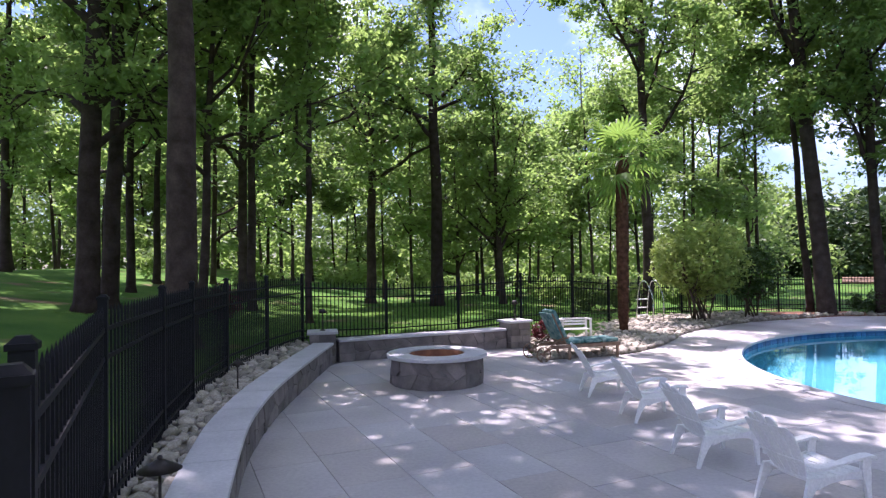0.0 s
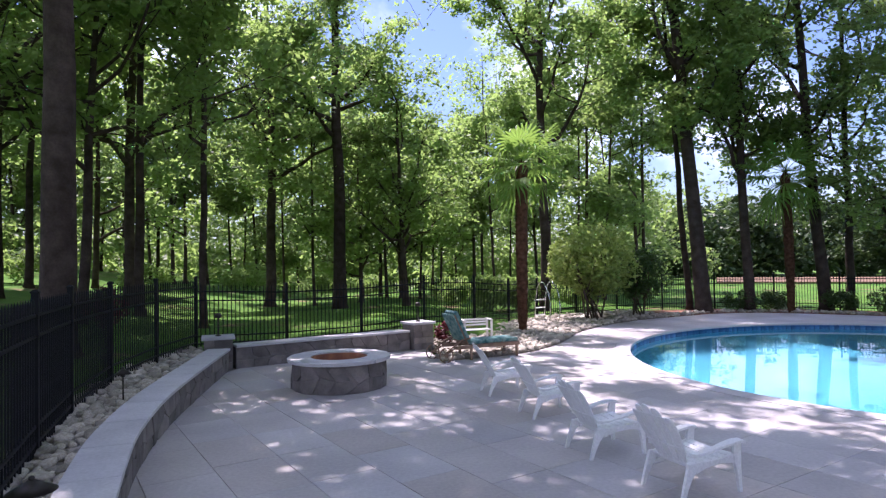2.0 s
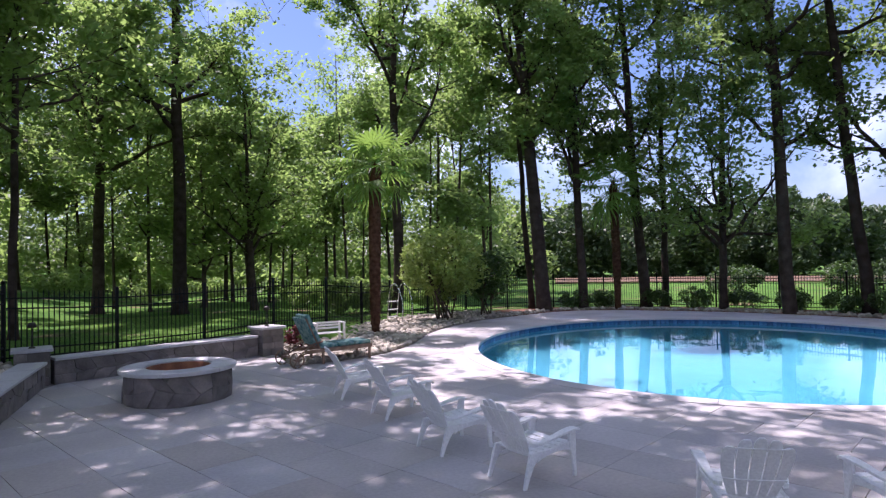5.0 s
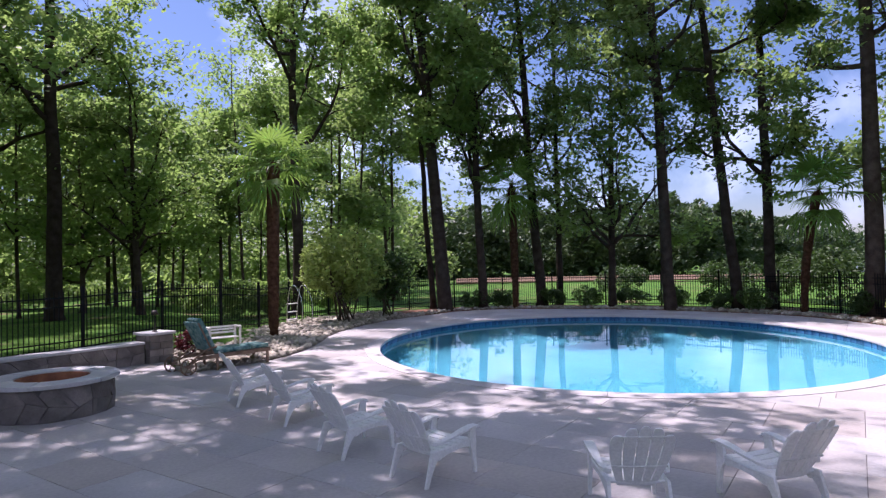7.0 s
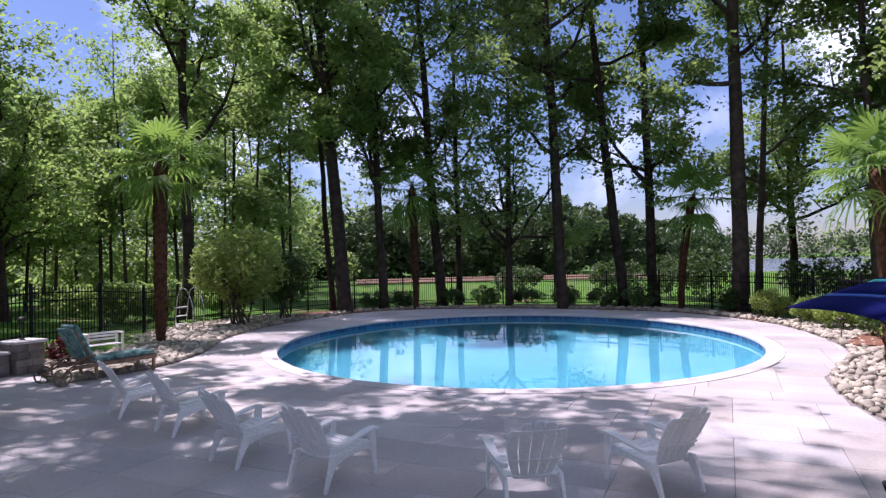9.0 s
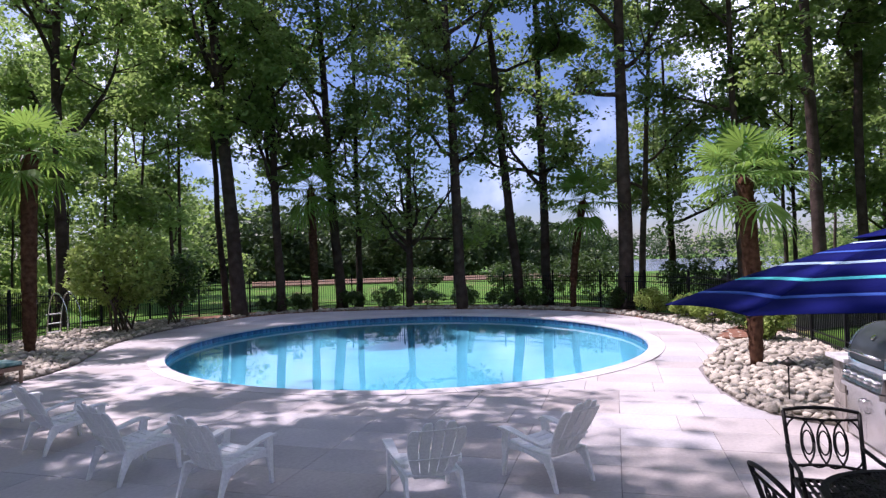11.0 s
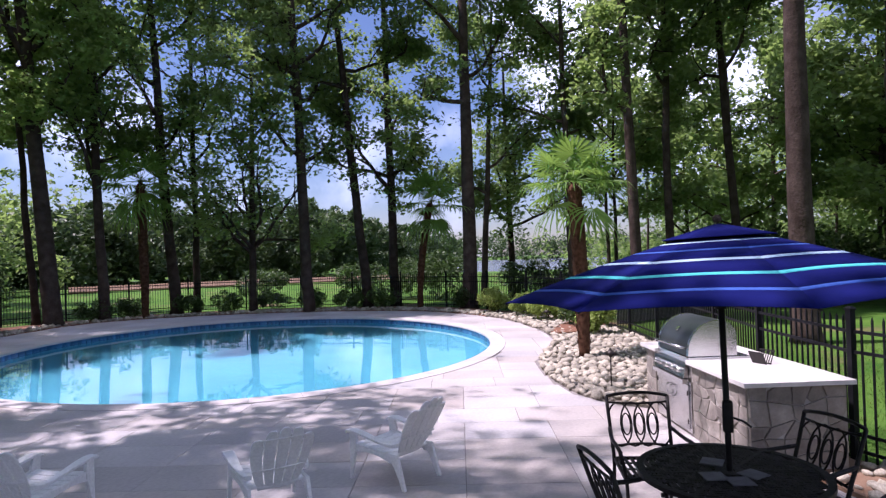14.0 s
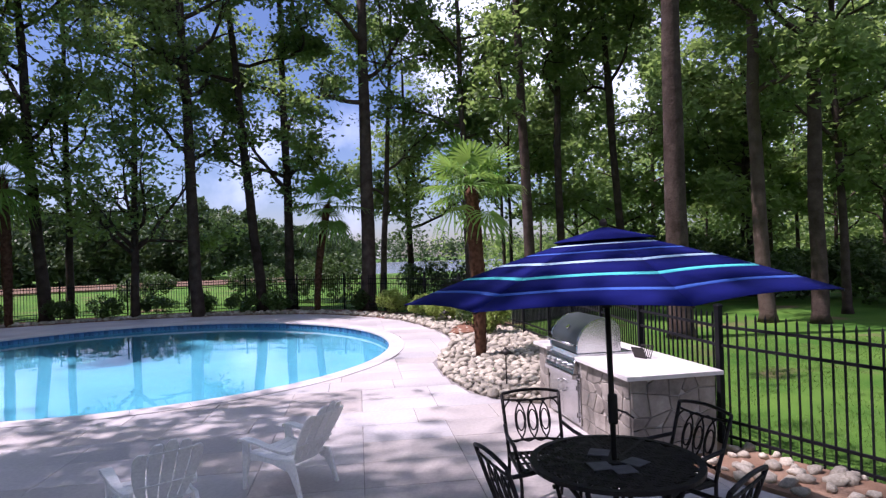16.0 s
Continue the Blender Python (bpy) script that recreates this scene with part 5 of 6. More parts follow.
def build_tree(x, y, height, diam, lean=(0, 0), base=0.35, spread=4.5, limbs=11, leaves=7000, leaf=0.26, seed=1, bark=None, leafm=None, fork=None,
               label="", cat="tree", group="woodland trees", sides=9, sag=0.0, tight=0.5, extra=(), top_full=16.0, clump=1.3):
    """A tapered trunk with flare, forks and limbs, and a crown of leaves held in clumps along the outer twigs."""
    rng = np.random.default_rng(seed)
    z = float(ground_z(x, y)) - 0.05
    tree = thing("tree", pose(x, y, z), label or "tall forest tree with dark trunk and green crown", cat, group)
    n = 14
    t = np.linspace(0, 1, n)
    wob = np.cumsum(rng.normal(0, 0.035, (n, 2)), axis=0) * height * 0.05; wob -= wob[0]
    path = np.stack([lean[0] * t * height + wob[:, 0], lean[1] * t * height + wob[:, 1], t * height * 0.94], 1)
    r0 = diam / 2
    rad = r0 * (1 - 0.82 * t ** 1.15); rad[0] *= 1.45
    path = np.vstack([path[:1], path[:1] * 0.965 + path[1:2] * 0.035 + [0, 0, 0.25], path[1:]]); rad = np.concatenate([rad[:1], [r0 * 1.08], rad[1:]])
    woods, tips = [tube_arrays(path, rad, sides)], []
    tt = np.concatenate([[0, 0.02], t[1:]])
    starts = list(np.sort(rng.uniform(base, 0.97, limbs)))
    ang = rng.uniform(0, 6.28)
    jobs = [(f, None, None) for f in starts] + [(f, a, l) for f, a, l in extra]
    for f, fa, fl in jobs:
        ang += 2.4 + rng.normal(0, 0.4)
        a = ang if fa is None else radians(fa)
        p = np.array([np.interp(f, tt, path[:, k]) for k in range(3)])
        rr = np.interp(f, tt, rad)
        el = rng.uniform(0.25, 0.85) + 0.5 * max(0, f - 0.6)
        L = (fl or spread * rng.uniform(0.65, 1.15)) * (1.0 if f < 0.6 else 1.25 - 0.7 * (f - 0.6) / 0.4 * 1.0)
        lp = limb_path(p, (math.cos(a) * math.cos(el), math.sin(a) * math.cos(el), math.sin(el)), L, rng, 8, 0.22 - sag)
        lr = np.linspace(min(rr * 0.62, 0.045 + 0.03 * L / 2), 0.014, 8)
        woods.append(tube_arrays(lp, lr, 6, False))
        tips.append((lp[3:], 1.0))
        for k in range(2, 8):
            for _ in range(2 if k > 3 else 1):
                d = lp[min(k, 7)] - lp[max(k - 1, 0)]; d /= np.linalg.norm(d)
                d = d + rng.normal(0, 0.75, 3); d /= np.linalg.norm(d)
                sp = limb_path(lp[k], d, L * rng.uniform(0.22, 0.42), rng, 5, 0.15 - sag, 0.3)
                woods.append(tube_arrays(sp, np.linspace(lr[k] * 0.6, 0.007, 5), 4, False))
                tips.append((sp[1:], 1.6))
    v, f = join_arrays(woods)
    child("trunk", mesh_np("trunk", v, f, bark or M_BARK, True), tree)
    pts = np.vstack([p for p, _ in tips]); wts = np.concatenate([np.full(len(p), w) for p, w in tips])
    wts = wts * rng.exponential(1.0, len(pts)) ** clump * np.where(pts[:, 2] > top_full, 0.3, 1.0)
    idx = rng.choice(len(pts), size=leaves, p=wts / wts.sum())
    # clumps: a few nodes round each twig point, leaves round each node
    node = pts + rng.normal(0, tight * 0.6, pts.shape)
    cent = node[idx] + rng.normal(0, tight * 0.62, (leaves, 3)) * [1, 1, 0.5]
    child("crown", mesh_np("crown", *leaf_arrays(cent, rng, leaf), leafm or M_LEAF), tree)
    return tree


# the trunks that stand out: bearing, distance, height, thickness, lean, crown base, spread, limbs, leaves
MAIN = [
    (-30.2, 19.0, 22, 0.62, (0.01, 0.0), 0.28, 6.0, 14, 9000), (-28.6, 20.5, 21, 0.50, (0.02, 0.0), 0.30, 5.5, 12, 7000),
    (-23.2, 14.2, 25, 0.66, (0.004, 0.0), 0.50, 6.5, 12, 9000), (-21.6, 20.0, 14, 0.30, (0.05, 0.02), 0.45, 5.5, 9, 6000),
    (-12.4, 21.5, 18, 0.25, (0.0, 0.0), 0.45, 6.0, 14, 9500), (-6.8, 35.0, 20, 0.58, (0.0, 0.0), 0.28, 6.5, 12, 8000),
    (-0.6, 31.0, 25, 0.66, (-0.012, 0.0), 0.36, 5.0, 13, 7500), (5.5, 31.5, 11.5, 0.36, (-0.03, 0.0), 0.30, 4.2, 12, 5600),
    (18.3, 29.5, 25, 0.50, (0.0, 0.0), 0.40, 6.0, 16, 11000), (31.9, 28.2, 25, 0.66, (-0.055, 0.035), 0.42, 5.0, 12, 7000),
    (30.8, 29.5, 22, 0.30, (-0.05, 0.03), 0.42, 3.5, 10, 4500), (35.5, 29.2, 22, 0.42, (-0.02, 0.015), 0.26, 4.6, 13, 7000),
    (40.9, 30.4, 25, 0.50, (-0.03, 0.02), 0.36, 4.8, 13, 7500), (42.5, 31.2, 19, 0.34, (0.0, 0.0), 0.33, 4.6, 10, 6000),
    (47.2, 29.0, 15, 0.36, (0.012, -0.01), 0.26, 5.0, 13, 4500), (52.1, 27.8, 26, 0.52, (-0.02, 0.02), 0.36, 4.6, 13, 7500),
    (57.4, 28.2, 24, 0.46, (-0.055, 0.07), 0.36, 4.4, 12, 7000), (60.0, 29.2, 23, 0.46, (0.0, 0.0), 0.33, 4.8, 13, 7000),
    (66.8, 26.4, 25, 0.64, (0.0, 0.0), 0.38, 5.2, 13, 8000), (68.2, 30.0, 18, 0.34, (0.02, -0.04), 0.30, 4.4, 11, 6000),
    (70.8, 34.0, 15, 0.40, (0.0, 0.0), 0.26, 4.5, 11, 6000), (76.3, 28.0, 25, 0.34, (0.0, 0.02), 0.42, 4.2, 11, 6000),
    (82.2, 22.8, 24, 0.42, (-0.0, 0.02), 0.42, 4.6, 12, 7000), (84.9, 26.0, 24, 0.36, (0.0, 0.0), 0.32, 4.6, 13, 7500),
    (90.3, 25.0, 24, 0.34, (0.0, 0.03), 0.36, 4.6, 12, 7500), (95.0, 16.6, 25, 0.58, (0.0, 0.025), 0.55, 5.0, 11, 7000),
    (101.7, 20.5, 23, 0.44, (0.0, 0.02), 0.42, 4.6, 12, 7500), (105.4, 20.5, 24, 0.44, (0.0, 0.0), 0.36, 5.0, 12, 8000),
    (107.2, 23.5, 20, 0.28, (0.0, 0.0), 0.28, 4.6, 12, 7500),
]
for i, (az, d, h, dm, ln, cb, sp, nl, nv) in enumerate(MAIN):
    if i == 2:
        continue
    x, y = on(az, d)
    pale = i in (19, 21, 26)
    more = {3: [(0.50, -12, 8.0), (0.60, 12, 6.5)], 6: [(0.36, 170, 5.0), (0.42, 10, 5.0)], 13: [(0.36, 150, 4.0), (0.40, -40, 4.0)], 14: [(0.22, 20, 4.5), (0.24, 200, 4.5), (0.30, 100, 4.5)]}.get(i, ())
    build_tree(x, y, h, dm, ln, cb * 0.72, sp, nl, int(nv * (2.3 if 9 <= i <= 12 else 2.1 if i <= 18 and i > 12 else 1.6)), 0.235, 100 + i, bark=M_BARKPALE if pale else M_BARK, leafm=M_LEAFY if i in (0, 1, 3, 4, 6, 7, 8, 9, 10, 11) else M_LEAF, extra=more,
               top_full=99 if 9 <= i <= 18 else 16.0, label="tall slender hardwood with pale bark and high crown" if pale else
               ("large hardwood with thick straight trunk and high crown" if dm > 0.55 else "tall slender hardwood with dark trunk and airy crown"))

# seen hardwood; its limbs overhead are added out of view to shade the patio
build_tree(*on(-23.2, 14.2), 26, 0.66, (0.004, 0.0), 0.50, 7.0, 12, 38000, 0.265, 102, leafm=M_LEAFY, label="large hardwood with thick straight trunk that shades the patio", sag=0.13, tight=0.50, top_full=99, clump=2.1,
           extra=[(0.48, 20, 9.5), (0.53, 27, 8.5), (0.62, 14, 9.0), (0.57, 34, 8.5), (0.52, -16, 10.4), (0.57, -10, 10.6), (0.46, -12, 9.8), (0.48, -28, 9.6), (0.50, -45, 9.0), (0.53, 2, 10.0), (0.55, -20, 10.0),
                  (0.58, -36, 9.2), (0.60, -60, 8.0), (0.62, -8, 9.4), (0.66, -28, 8.8), (0.51, -75, 7.6), (0.57, -50, 9.0), (0.64, -18, 9.8), (0.50, 14, 9.6), (0.54, 30, 9.2), (0.58, 9, 10.4), (0.60, 46, 8.0),
                  (0.63, 22, 10.4), (0.50, 70, 8.0), (0.56, 82, 8.0), (0.62, 60, 8.5), (0.55, 95, 7.0), (0.55, 52, 10.5), (0.60, 36, 11.0), (0.48, 62, 10.0), (0.53, 74, 9.5), (0.58, 66, 10.5), (0.64, 78, 9.5), (0.52, 48, 11.5), (0.66, 56, 10.0)])
# unseen oaks beside and behind the camera, added to block sun and sky
UNSEEN_OAK = dict(top_full=99, label="unseen broad oak added for shade by the patio", sag=0.16, limbs=16, base=0.42, tight=0.7)
build_tree(-6.6, 5.2, 25, 0.75, spread=9.0, leaves=15000, leaf=0.3, seed=300, extra=[(0.44, -8, 14.5), (0.50, 12, 14), (0.55, -25, 13.5), (0.47, 35, 12), (0.60, 2, 13), (0.52, -42, 12), (0.64, 22, 12)], **UNSEEN_OAK)
build_tree(-5.2, -4.0, 24, 0.6, spread=8.5, leaves=9000, leaf=0.3, seed=301, extra=[(0.5, 40, 12), (0.55, 15, 12)], **UNSEEN_OAK)
build_tree(5.5, -8.0, 23, 0.6, spread=8.0, leaves=8000, leaf=0.3, seed=302, extra=[(0.5, 100, 12), (0.56, 80, 12)], **UNSEEN_OAK)

# trees on the bank west of the lawn, added to shade it, partly unseen
for i, (x, y) in enumerate([(-13.0, 25.5), (-17.0, 22.0), (-9.0, 27.5), (-14.5, 31.0), (-20.0, 28.0), (-15.5, 13.0), (-7.5, 24.0)]):
    build_tree(x, y, 19 + i % 3 * 2, 0.36 + 0.05 * (i % 3), (0.01, 0.0), 0.26, 5.5, 12, 8500, 0.3, 340 + i, label="tall woodland tree added to shade the bank", top_full=99, leafm=M_LEAFY)

# wood behind: lower, leafier trees that close the view between the trunks
rw = random.Random(5)
for i in range(52):
    az = -40 + 68 * (i + rw.random()) / 52
    d = rw.uniform(34, 62)
    x, y = on(az, d)
    h = rw.uniform(11, 19)
    # the wood is low at the gap where the sky shows, and tall beside it
    h = min(h, 0.24 * d + 1) if -1 < az < 12.5 else (rw.uniform(17, 23) if 12.5 < az else h)
    build_tree(x, y, h, rw.uniform(0.18, 0.34), (rw.uniform(-0.05, 0.05), rw.uniform(-0.05, 0.05)), rw.uniform(0.12, 0.3), rw.uniform(3.5, 5.2), 9, 5200, 0.33,
               500 + i, leafm=M_LEAFY if i % 3 else M_LEAF, label="leafy woodland tree with thin dark trunk", sides=6, tight=0.62)
for i in range(20):
    az = 78 + 40 * (i + rw.random()) / 20
    d = rw.uniform(30, 60)
    x, y = on(az, d)
    build_tree(x, y, rw.uniform(12, 20), rw.uniform(0.2, 0.34), (rw.uniform(-0.03, 0.03), rw.uniform(-0.03, 0.03)), rw.uniform(0.15, 0.35), rw.uniform(3.5, 5.0), 9, 5600, 0.34,
               600 + i, label="leafy woodland tree with thin dark trunk", sides=6, tight=0.62)


def build_woods(name, specs, leaf, per, seed, mat, label):
    """Many far crowns as one leafy mass: rounded crowns of leaf clumps, several to a tree."""
    rng = np.random.default_rng(seed)
    cs = []
    for x, y, h, w in specs:
        z = float(ground_z(x, y))
        k = rng.integers(7, 12)
        b = np.stack([rng.normal(0, w * 0.32, k), rng.normal(0, w * 0.32, k), rng.uniform(0.12, 0.86, k) * h], 1)
        s = w * rng.uniform(0.18, 0.34, k) * (1.15 - b[:, 2] / h * 0.5)
        i = rng.integers(0, k, per)
        u = rng.normal(0, 1, (per, 3)); u /= np.linalg.norm(u, axis=1)[:, None]
        c = b[i] + u * (s[i] * rng.uniform(0.75, 1.08, per))[:, None]
        c[:, 2] = np.abs(c[:, 2])
        cs.append(c + [x, y, z])
    return tagged(new(name, mesh_np(name, *leaf_arrays(np.vstack(cs), rng, leaf), mat)), label, "woods", kind="stuff")


rng = np.random.default_rng(77)
far = []
for i in range(130):
    az = 27 + 39 * i / 130 + rng.uniform(-0.3, 0.3)
    d = rng.uniform(98, 135) + (25 if az > 58 else 0)
    far.append((*on(az, d), rng.uniform(9.5, 14.5), rng.uniform(6, 9)))
build_woods("far_woods", far, 0.85, 900, 8, M_FARLEAF, "dense green tree line beyond the far field")
far2 = []
for i in range(90):
    az = 60 + 60 * i / 90 + rng.uniform(-0.5, 0.5)
    far2.append((*on(az, rng.uniform(820, 900)), rng.uniform(30, 48), rng.uniform(28, 40)))
build_woods("shore_woods", [(x, y, h, w) for x, y, h, w in far2], 4.5, 240, 9, M_FARLEAF, "hazy tree line on the far lake shore")
near = []
for i in range(90):
    az = -44 + 74 * i / 90 + rng.uniform(-0.5, 0.5)
    d = rng.uniform(64, 95)
    near.append((*on(az, d), min(rng.uniform(13, 22), 0.22 * d if 0 < az < 12.5 else 99), rng.uniform(7, 10)))
for i in range(50):
    az = 84 + 44 * i / 50
    near.append((*on(az, rng.uniform(60, 95)), rng.uniform(13, 20), rng.uniform(7, 10)))
low = []
for i in range(150):
    az = -46 + 74 * i / 100 if i < 100 else 78 + 48 * (i - 100) / 50
    low.append((*on(az, rng.uniform(58, 80)), rng.uniform(2.5, 5.0), rng.uniform(5, 8)))
build_woods("undergrowth", low[100:], 0.5, 420, 12, M_LEAF, "low dark undergrowth at the wood's foot")
build_woods("undergrowth", low[:100], 0.5, 420, 11, M_LEAFY, "low green undergrowth at the wood's foot")
build_woods("deep_woods", near, 0.62, 900, 10, M_LEAF, "deep green woodland behind the trees")


# unseen ring of crowns behind the camera, added to cut the low sky light
ring = []
for i in range(70):
    az = 128 + 172 * i / 70 + rng.uniform(-1, 1)
    ring.append((*on(az, rng.uniform(32, 52)), rng.uniform(14, 20), rng.uniform(8, 11)))
build_woods("woods_behind", ring, 1.2, 320, 13, M_LEAF, "unseen trees added behind the patio to block low sky light")


# ---------------------------------------------------------------- palms, shrubs, hedges
def build_palm(x, y, z, h, diam, fr, seed, label, fronds=26, skirt=8, mat=None):
    rng = np.random.default_rng(seed)
    p = thing("palm_tree", pose(x, y, z), label, "palm", "fan palms")
    t = np.linspace(0, 1, 26)
    lx, ly = rng.normal(0, 0.04, 2)
    path = np.stack([lx * t * t * h, ly * t * t * h, t * h], 1)
    rad = diam / 2 * (0.80 + 0.32 * np.sin(np.clip(t * 1.2, 0, 1) * math.pi * 0.62)) * (1 + rng.normal(0, 0.05, 26))
    rad[-1] *= 0.25
    v, f = tube_arrays(path, rad, 12)
    tr = child("trunk", mesh_np("trunk", v, f, M_PALMBARK, True), p, None, "shaggy brown fibrous trunk")
    # old leaf bases: short pointed scales wound round the trunk
    items = []
    for k in range(int(h * 75)):
        u = rng.uniform(0.02, 1.0); a = k * 2.4
        c = np.array([np.interp(u, t, path[:, q]) for q in range(3)]); r = np.interp(u, t, rad)
        o = np.array([math.cos(a), math.sin(a), 0]); s = np.array([-math.sin(a), math.cos(a), 0])
        L, w = rng.uniform(0.07, 0.14), rng.uniform(0.02, 0.04)
        b = c + o * r * 0.9
        items.append((np.array([b - s * w, b + s * w, b + o * 0.03 + s * w * 0.5 + [0, 0, L], b + o * 0.045 - s * w * 0.3 + [0, 0, L]]), np.array([[0, 1, 2, 3]])))
    tagged(child("trunk_fibre", mesh_np("trunk_fibre", *join_arrays(items), M_PALMBARK), tr), kind="stuff")
    top = path[-1]
    for k in range(fronds + skirt):
        old = k >= fronds
        a = k * 2.399 + rng.uniform(-0.2, 0.2)
        el = radians(rng.uniform(-60, -25)) if old else radians(74 - 98 * (k / fronds) + rng.uniform(-8, 8))
        d = np.array([math.cos(a) * math.cos(el), math.sin(a) * math.cos(el), math.sin(el)])
        L = fr * rng.uniform(0.42, 0.58)
        hub = top + [0, 0, 0.05 if not old else -0.1] + d * L + [0, 0, -0.10 * L]
        side = np.array([-math.sin(a), math.cos(a), 0.0]); up = np.cross(d, side) * -1
        pv, pf = tube_arrays(np.array([top, top + d * L * 0.5 + [0, 0, 0.03], hub]), [0.016, 0.012, 0.008], 4, False)
        n = 17
        vs, fs = [], []
        leafl = fr * rng.uniform(0.46, 0.62)
        for q in range(n):
            b = (q / (n - 1) - 0.5) * radians(235)
            dd = d * math.cos(b) + side * math.sin(b); dd = dd + up * 0.12 * abs(math.sin(b))
            ll = leafl * (0.72 + 0.28 * math.cos(b * 0.6)); sw = np.cross(dd, up); sw /= np.linalg.norm(sw)
            w = 0.030 * fr / 1.2
            dro = np.array([0, 0, -1.0])
            m1 = hub + dd * ll * 0.5 + dro * 0.03 * ll
            m2 = hub + dd * ll * 0.8 + dro * (0.10 + 0.10 * old) * ll
            e = hub + dd * ll * 0.98 + dro * (0.26 + 0.25 * old + rng.uniform(0, 0.12)) * ll
            o = len(vs)
            vs += [hub, m1 + sw * w, m2 + sw * w * 0.6, e, m2 - sw * w * 0.6, m1 - sw * w + up * w * 0.5]
            fs += [[o, o + 1, o + 2, o + 5], [o + 5, o + 2, o + 3, o + 4]]
        items = [(pv, pf), (np.array(vs), np.array(fs))]
        child("frond", mesh_np("frond", *join_arrays(items), mat or M_PALM), p)
    return p


build_palm(12.97, 2.95, 0.02, 3.75, 0.29, 1.28, 1, "fan palm with bright fronds and shaggy trunk on pale stones", 20, 3)
build_palm(5.62, 19.25, 0.02, 5.5, 0.36, 1.7, 2, "tall fan palm with dark shaggy trunk in the stone bed", 19, 4)
build_palm(23.55, 12.4, 0.0, 4.65, 0.28, 1.75, 3, "fan palm by the hedge at the pool's far side", 18, 5)
build_palm(*on(38.5, 29.0), -0.1, 5.9, 0.34, 2.0, 4, "shaded fan palm among the trees behind the pool", 17, 5)


def build_bush(name, x, y, z, w, h, n, leaf, mat, seed, label, cat, group="", stems=0, lumps=16, flat=0.0):
    """A bush: a rounded mass of lumps, leaves thick on each lump's skin, stems beneath where they show."""
    rng = np.random.default_rng(seed)
    b = thing(name, pose(x, y, z), label, cat, group)
    u = rng.normal(0, 1, (lumps, 3)); u /= np.linalg.norm(u, axis=1)[:, None]
    c = u * [w * 0.33, w * 0.33, h * 0.32] * rng.uniform(0.7, 1.05, (lumps, 1)) + [0, 0, h * (0.5 + flat * 0.5)]
    r = rng.uniform(0.16, 0.27, lumps) * min(w, h) * (0.8 if stems else 1.0)
    i = rng.integers(0, lumps, n)
    d = rng.normal(0, 1, (n, 3)); d /= np.linalg.norm(d, axis=1)[:, None]
    p = c[i] + d * (r[i] * rng.uniform(0.55, 1.08, n) ** 0.5)[:, None]
    p[:, 2] = np.maximum(p[:, 2], 0.03 + 0.1 * h * bool(stems))
    child("foliage", mesh_np("foliage", *leaf_arrays(p, rng, leaf), mat), b)
    for k in range(max(stems, 3)):
        items = []
        q = c[k % lumps] * [0.8, 0.8, 1.0]
        base = rng.normal(0, 0.06 * w if stems else 0.03, 3) * [1, 1, 0]
        items.append(tube_arrays(smooth_line([base, base * 0.5 + q * 0.35 + rng.normal(0, 0.08, 3) + [0, 0, 0.05 * h], q], 0.25), 0.035 if stems else 0.012, 5, False))
        if stems:
            for _ in range(2):
                q2 = c[rng.integers(0, lumps)]
                items.append(tube_arrays(smooth_line([q * 0.45, (q * 0.45 + q2) / 2 + rng.normal(0, 0.1, 3), q2], 0.3), 0.018, 4, False))
        child("stem", mesh_np("stem", *join_arrays(items), M_BARKPALE, True), b)
    return b


build_bush("shrub", 9.25, 22.1, 0.03, 4.3, 3.4, 8500, 0.16, M_SHRUB, 1, "large rounded olive-green shrub with bare stems", "shrub", stems=10, lumps=46, flat=0.32)
build_bush("shrub", 11.6, 23.0, 0.03, 2.6, 2.7, 3800, 0.16, M_HEDGE, 2, "dark green shrub with bare stems beside the larger one", "shrub", stems=6, lumps=22, flat=0.2)
build_bush("shrub", 2.75, 16.6, 0.03, 0.95, 0.7, 900, 0.09, M_REDLEAF, 3, "low dark red shrub beside the stone pillar", "shrub")
hedge_spots = [(16.8, 24.1, 1.5), (18.0, 23.6, 1.2), (20.1, 22.4, 1.3), (21.2, 21.3, 1.5), (22.3, 19.5, 1.6), (22.9, 17.7, 1.5), (23.3, 15.9, 1.5), (23.5, 14.2, 1.4), (24.0, 10.6, 0.9),
               (22.3, 8.4, 1.35), (21.2, 6.8, 1.3), (19.9, 5.7, 1.2), (18.2, 4.2, 1.3), (16.6, 3.5, 1.0)]
for i, (x, y, w) in enumerate(hedge_spots):
    light = i > 8
    build_bush("clipped_bush", x, y, 0.0, w * 1.3, (0.98 if i < 9 else 0.98) + 0.08 * math.sin(i * 3), 3000, 0.085, M_SHRUB if i in (9, 10, 11, 13) else M_HEDGE, 40 + i,
               "clipped rounded yellow-green bush in the stone bed" if light else "clipped dark green bush before the fence", "bush", "bushes along the fence", lumps=22)
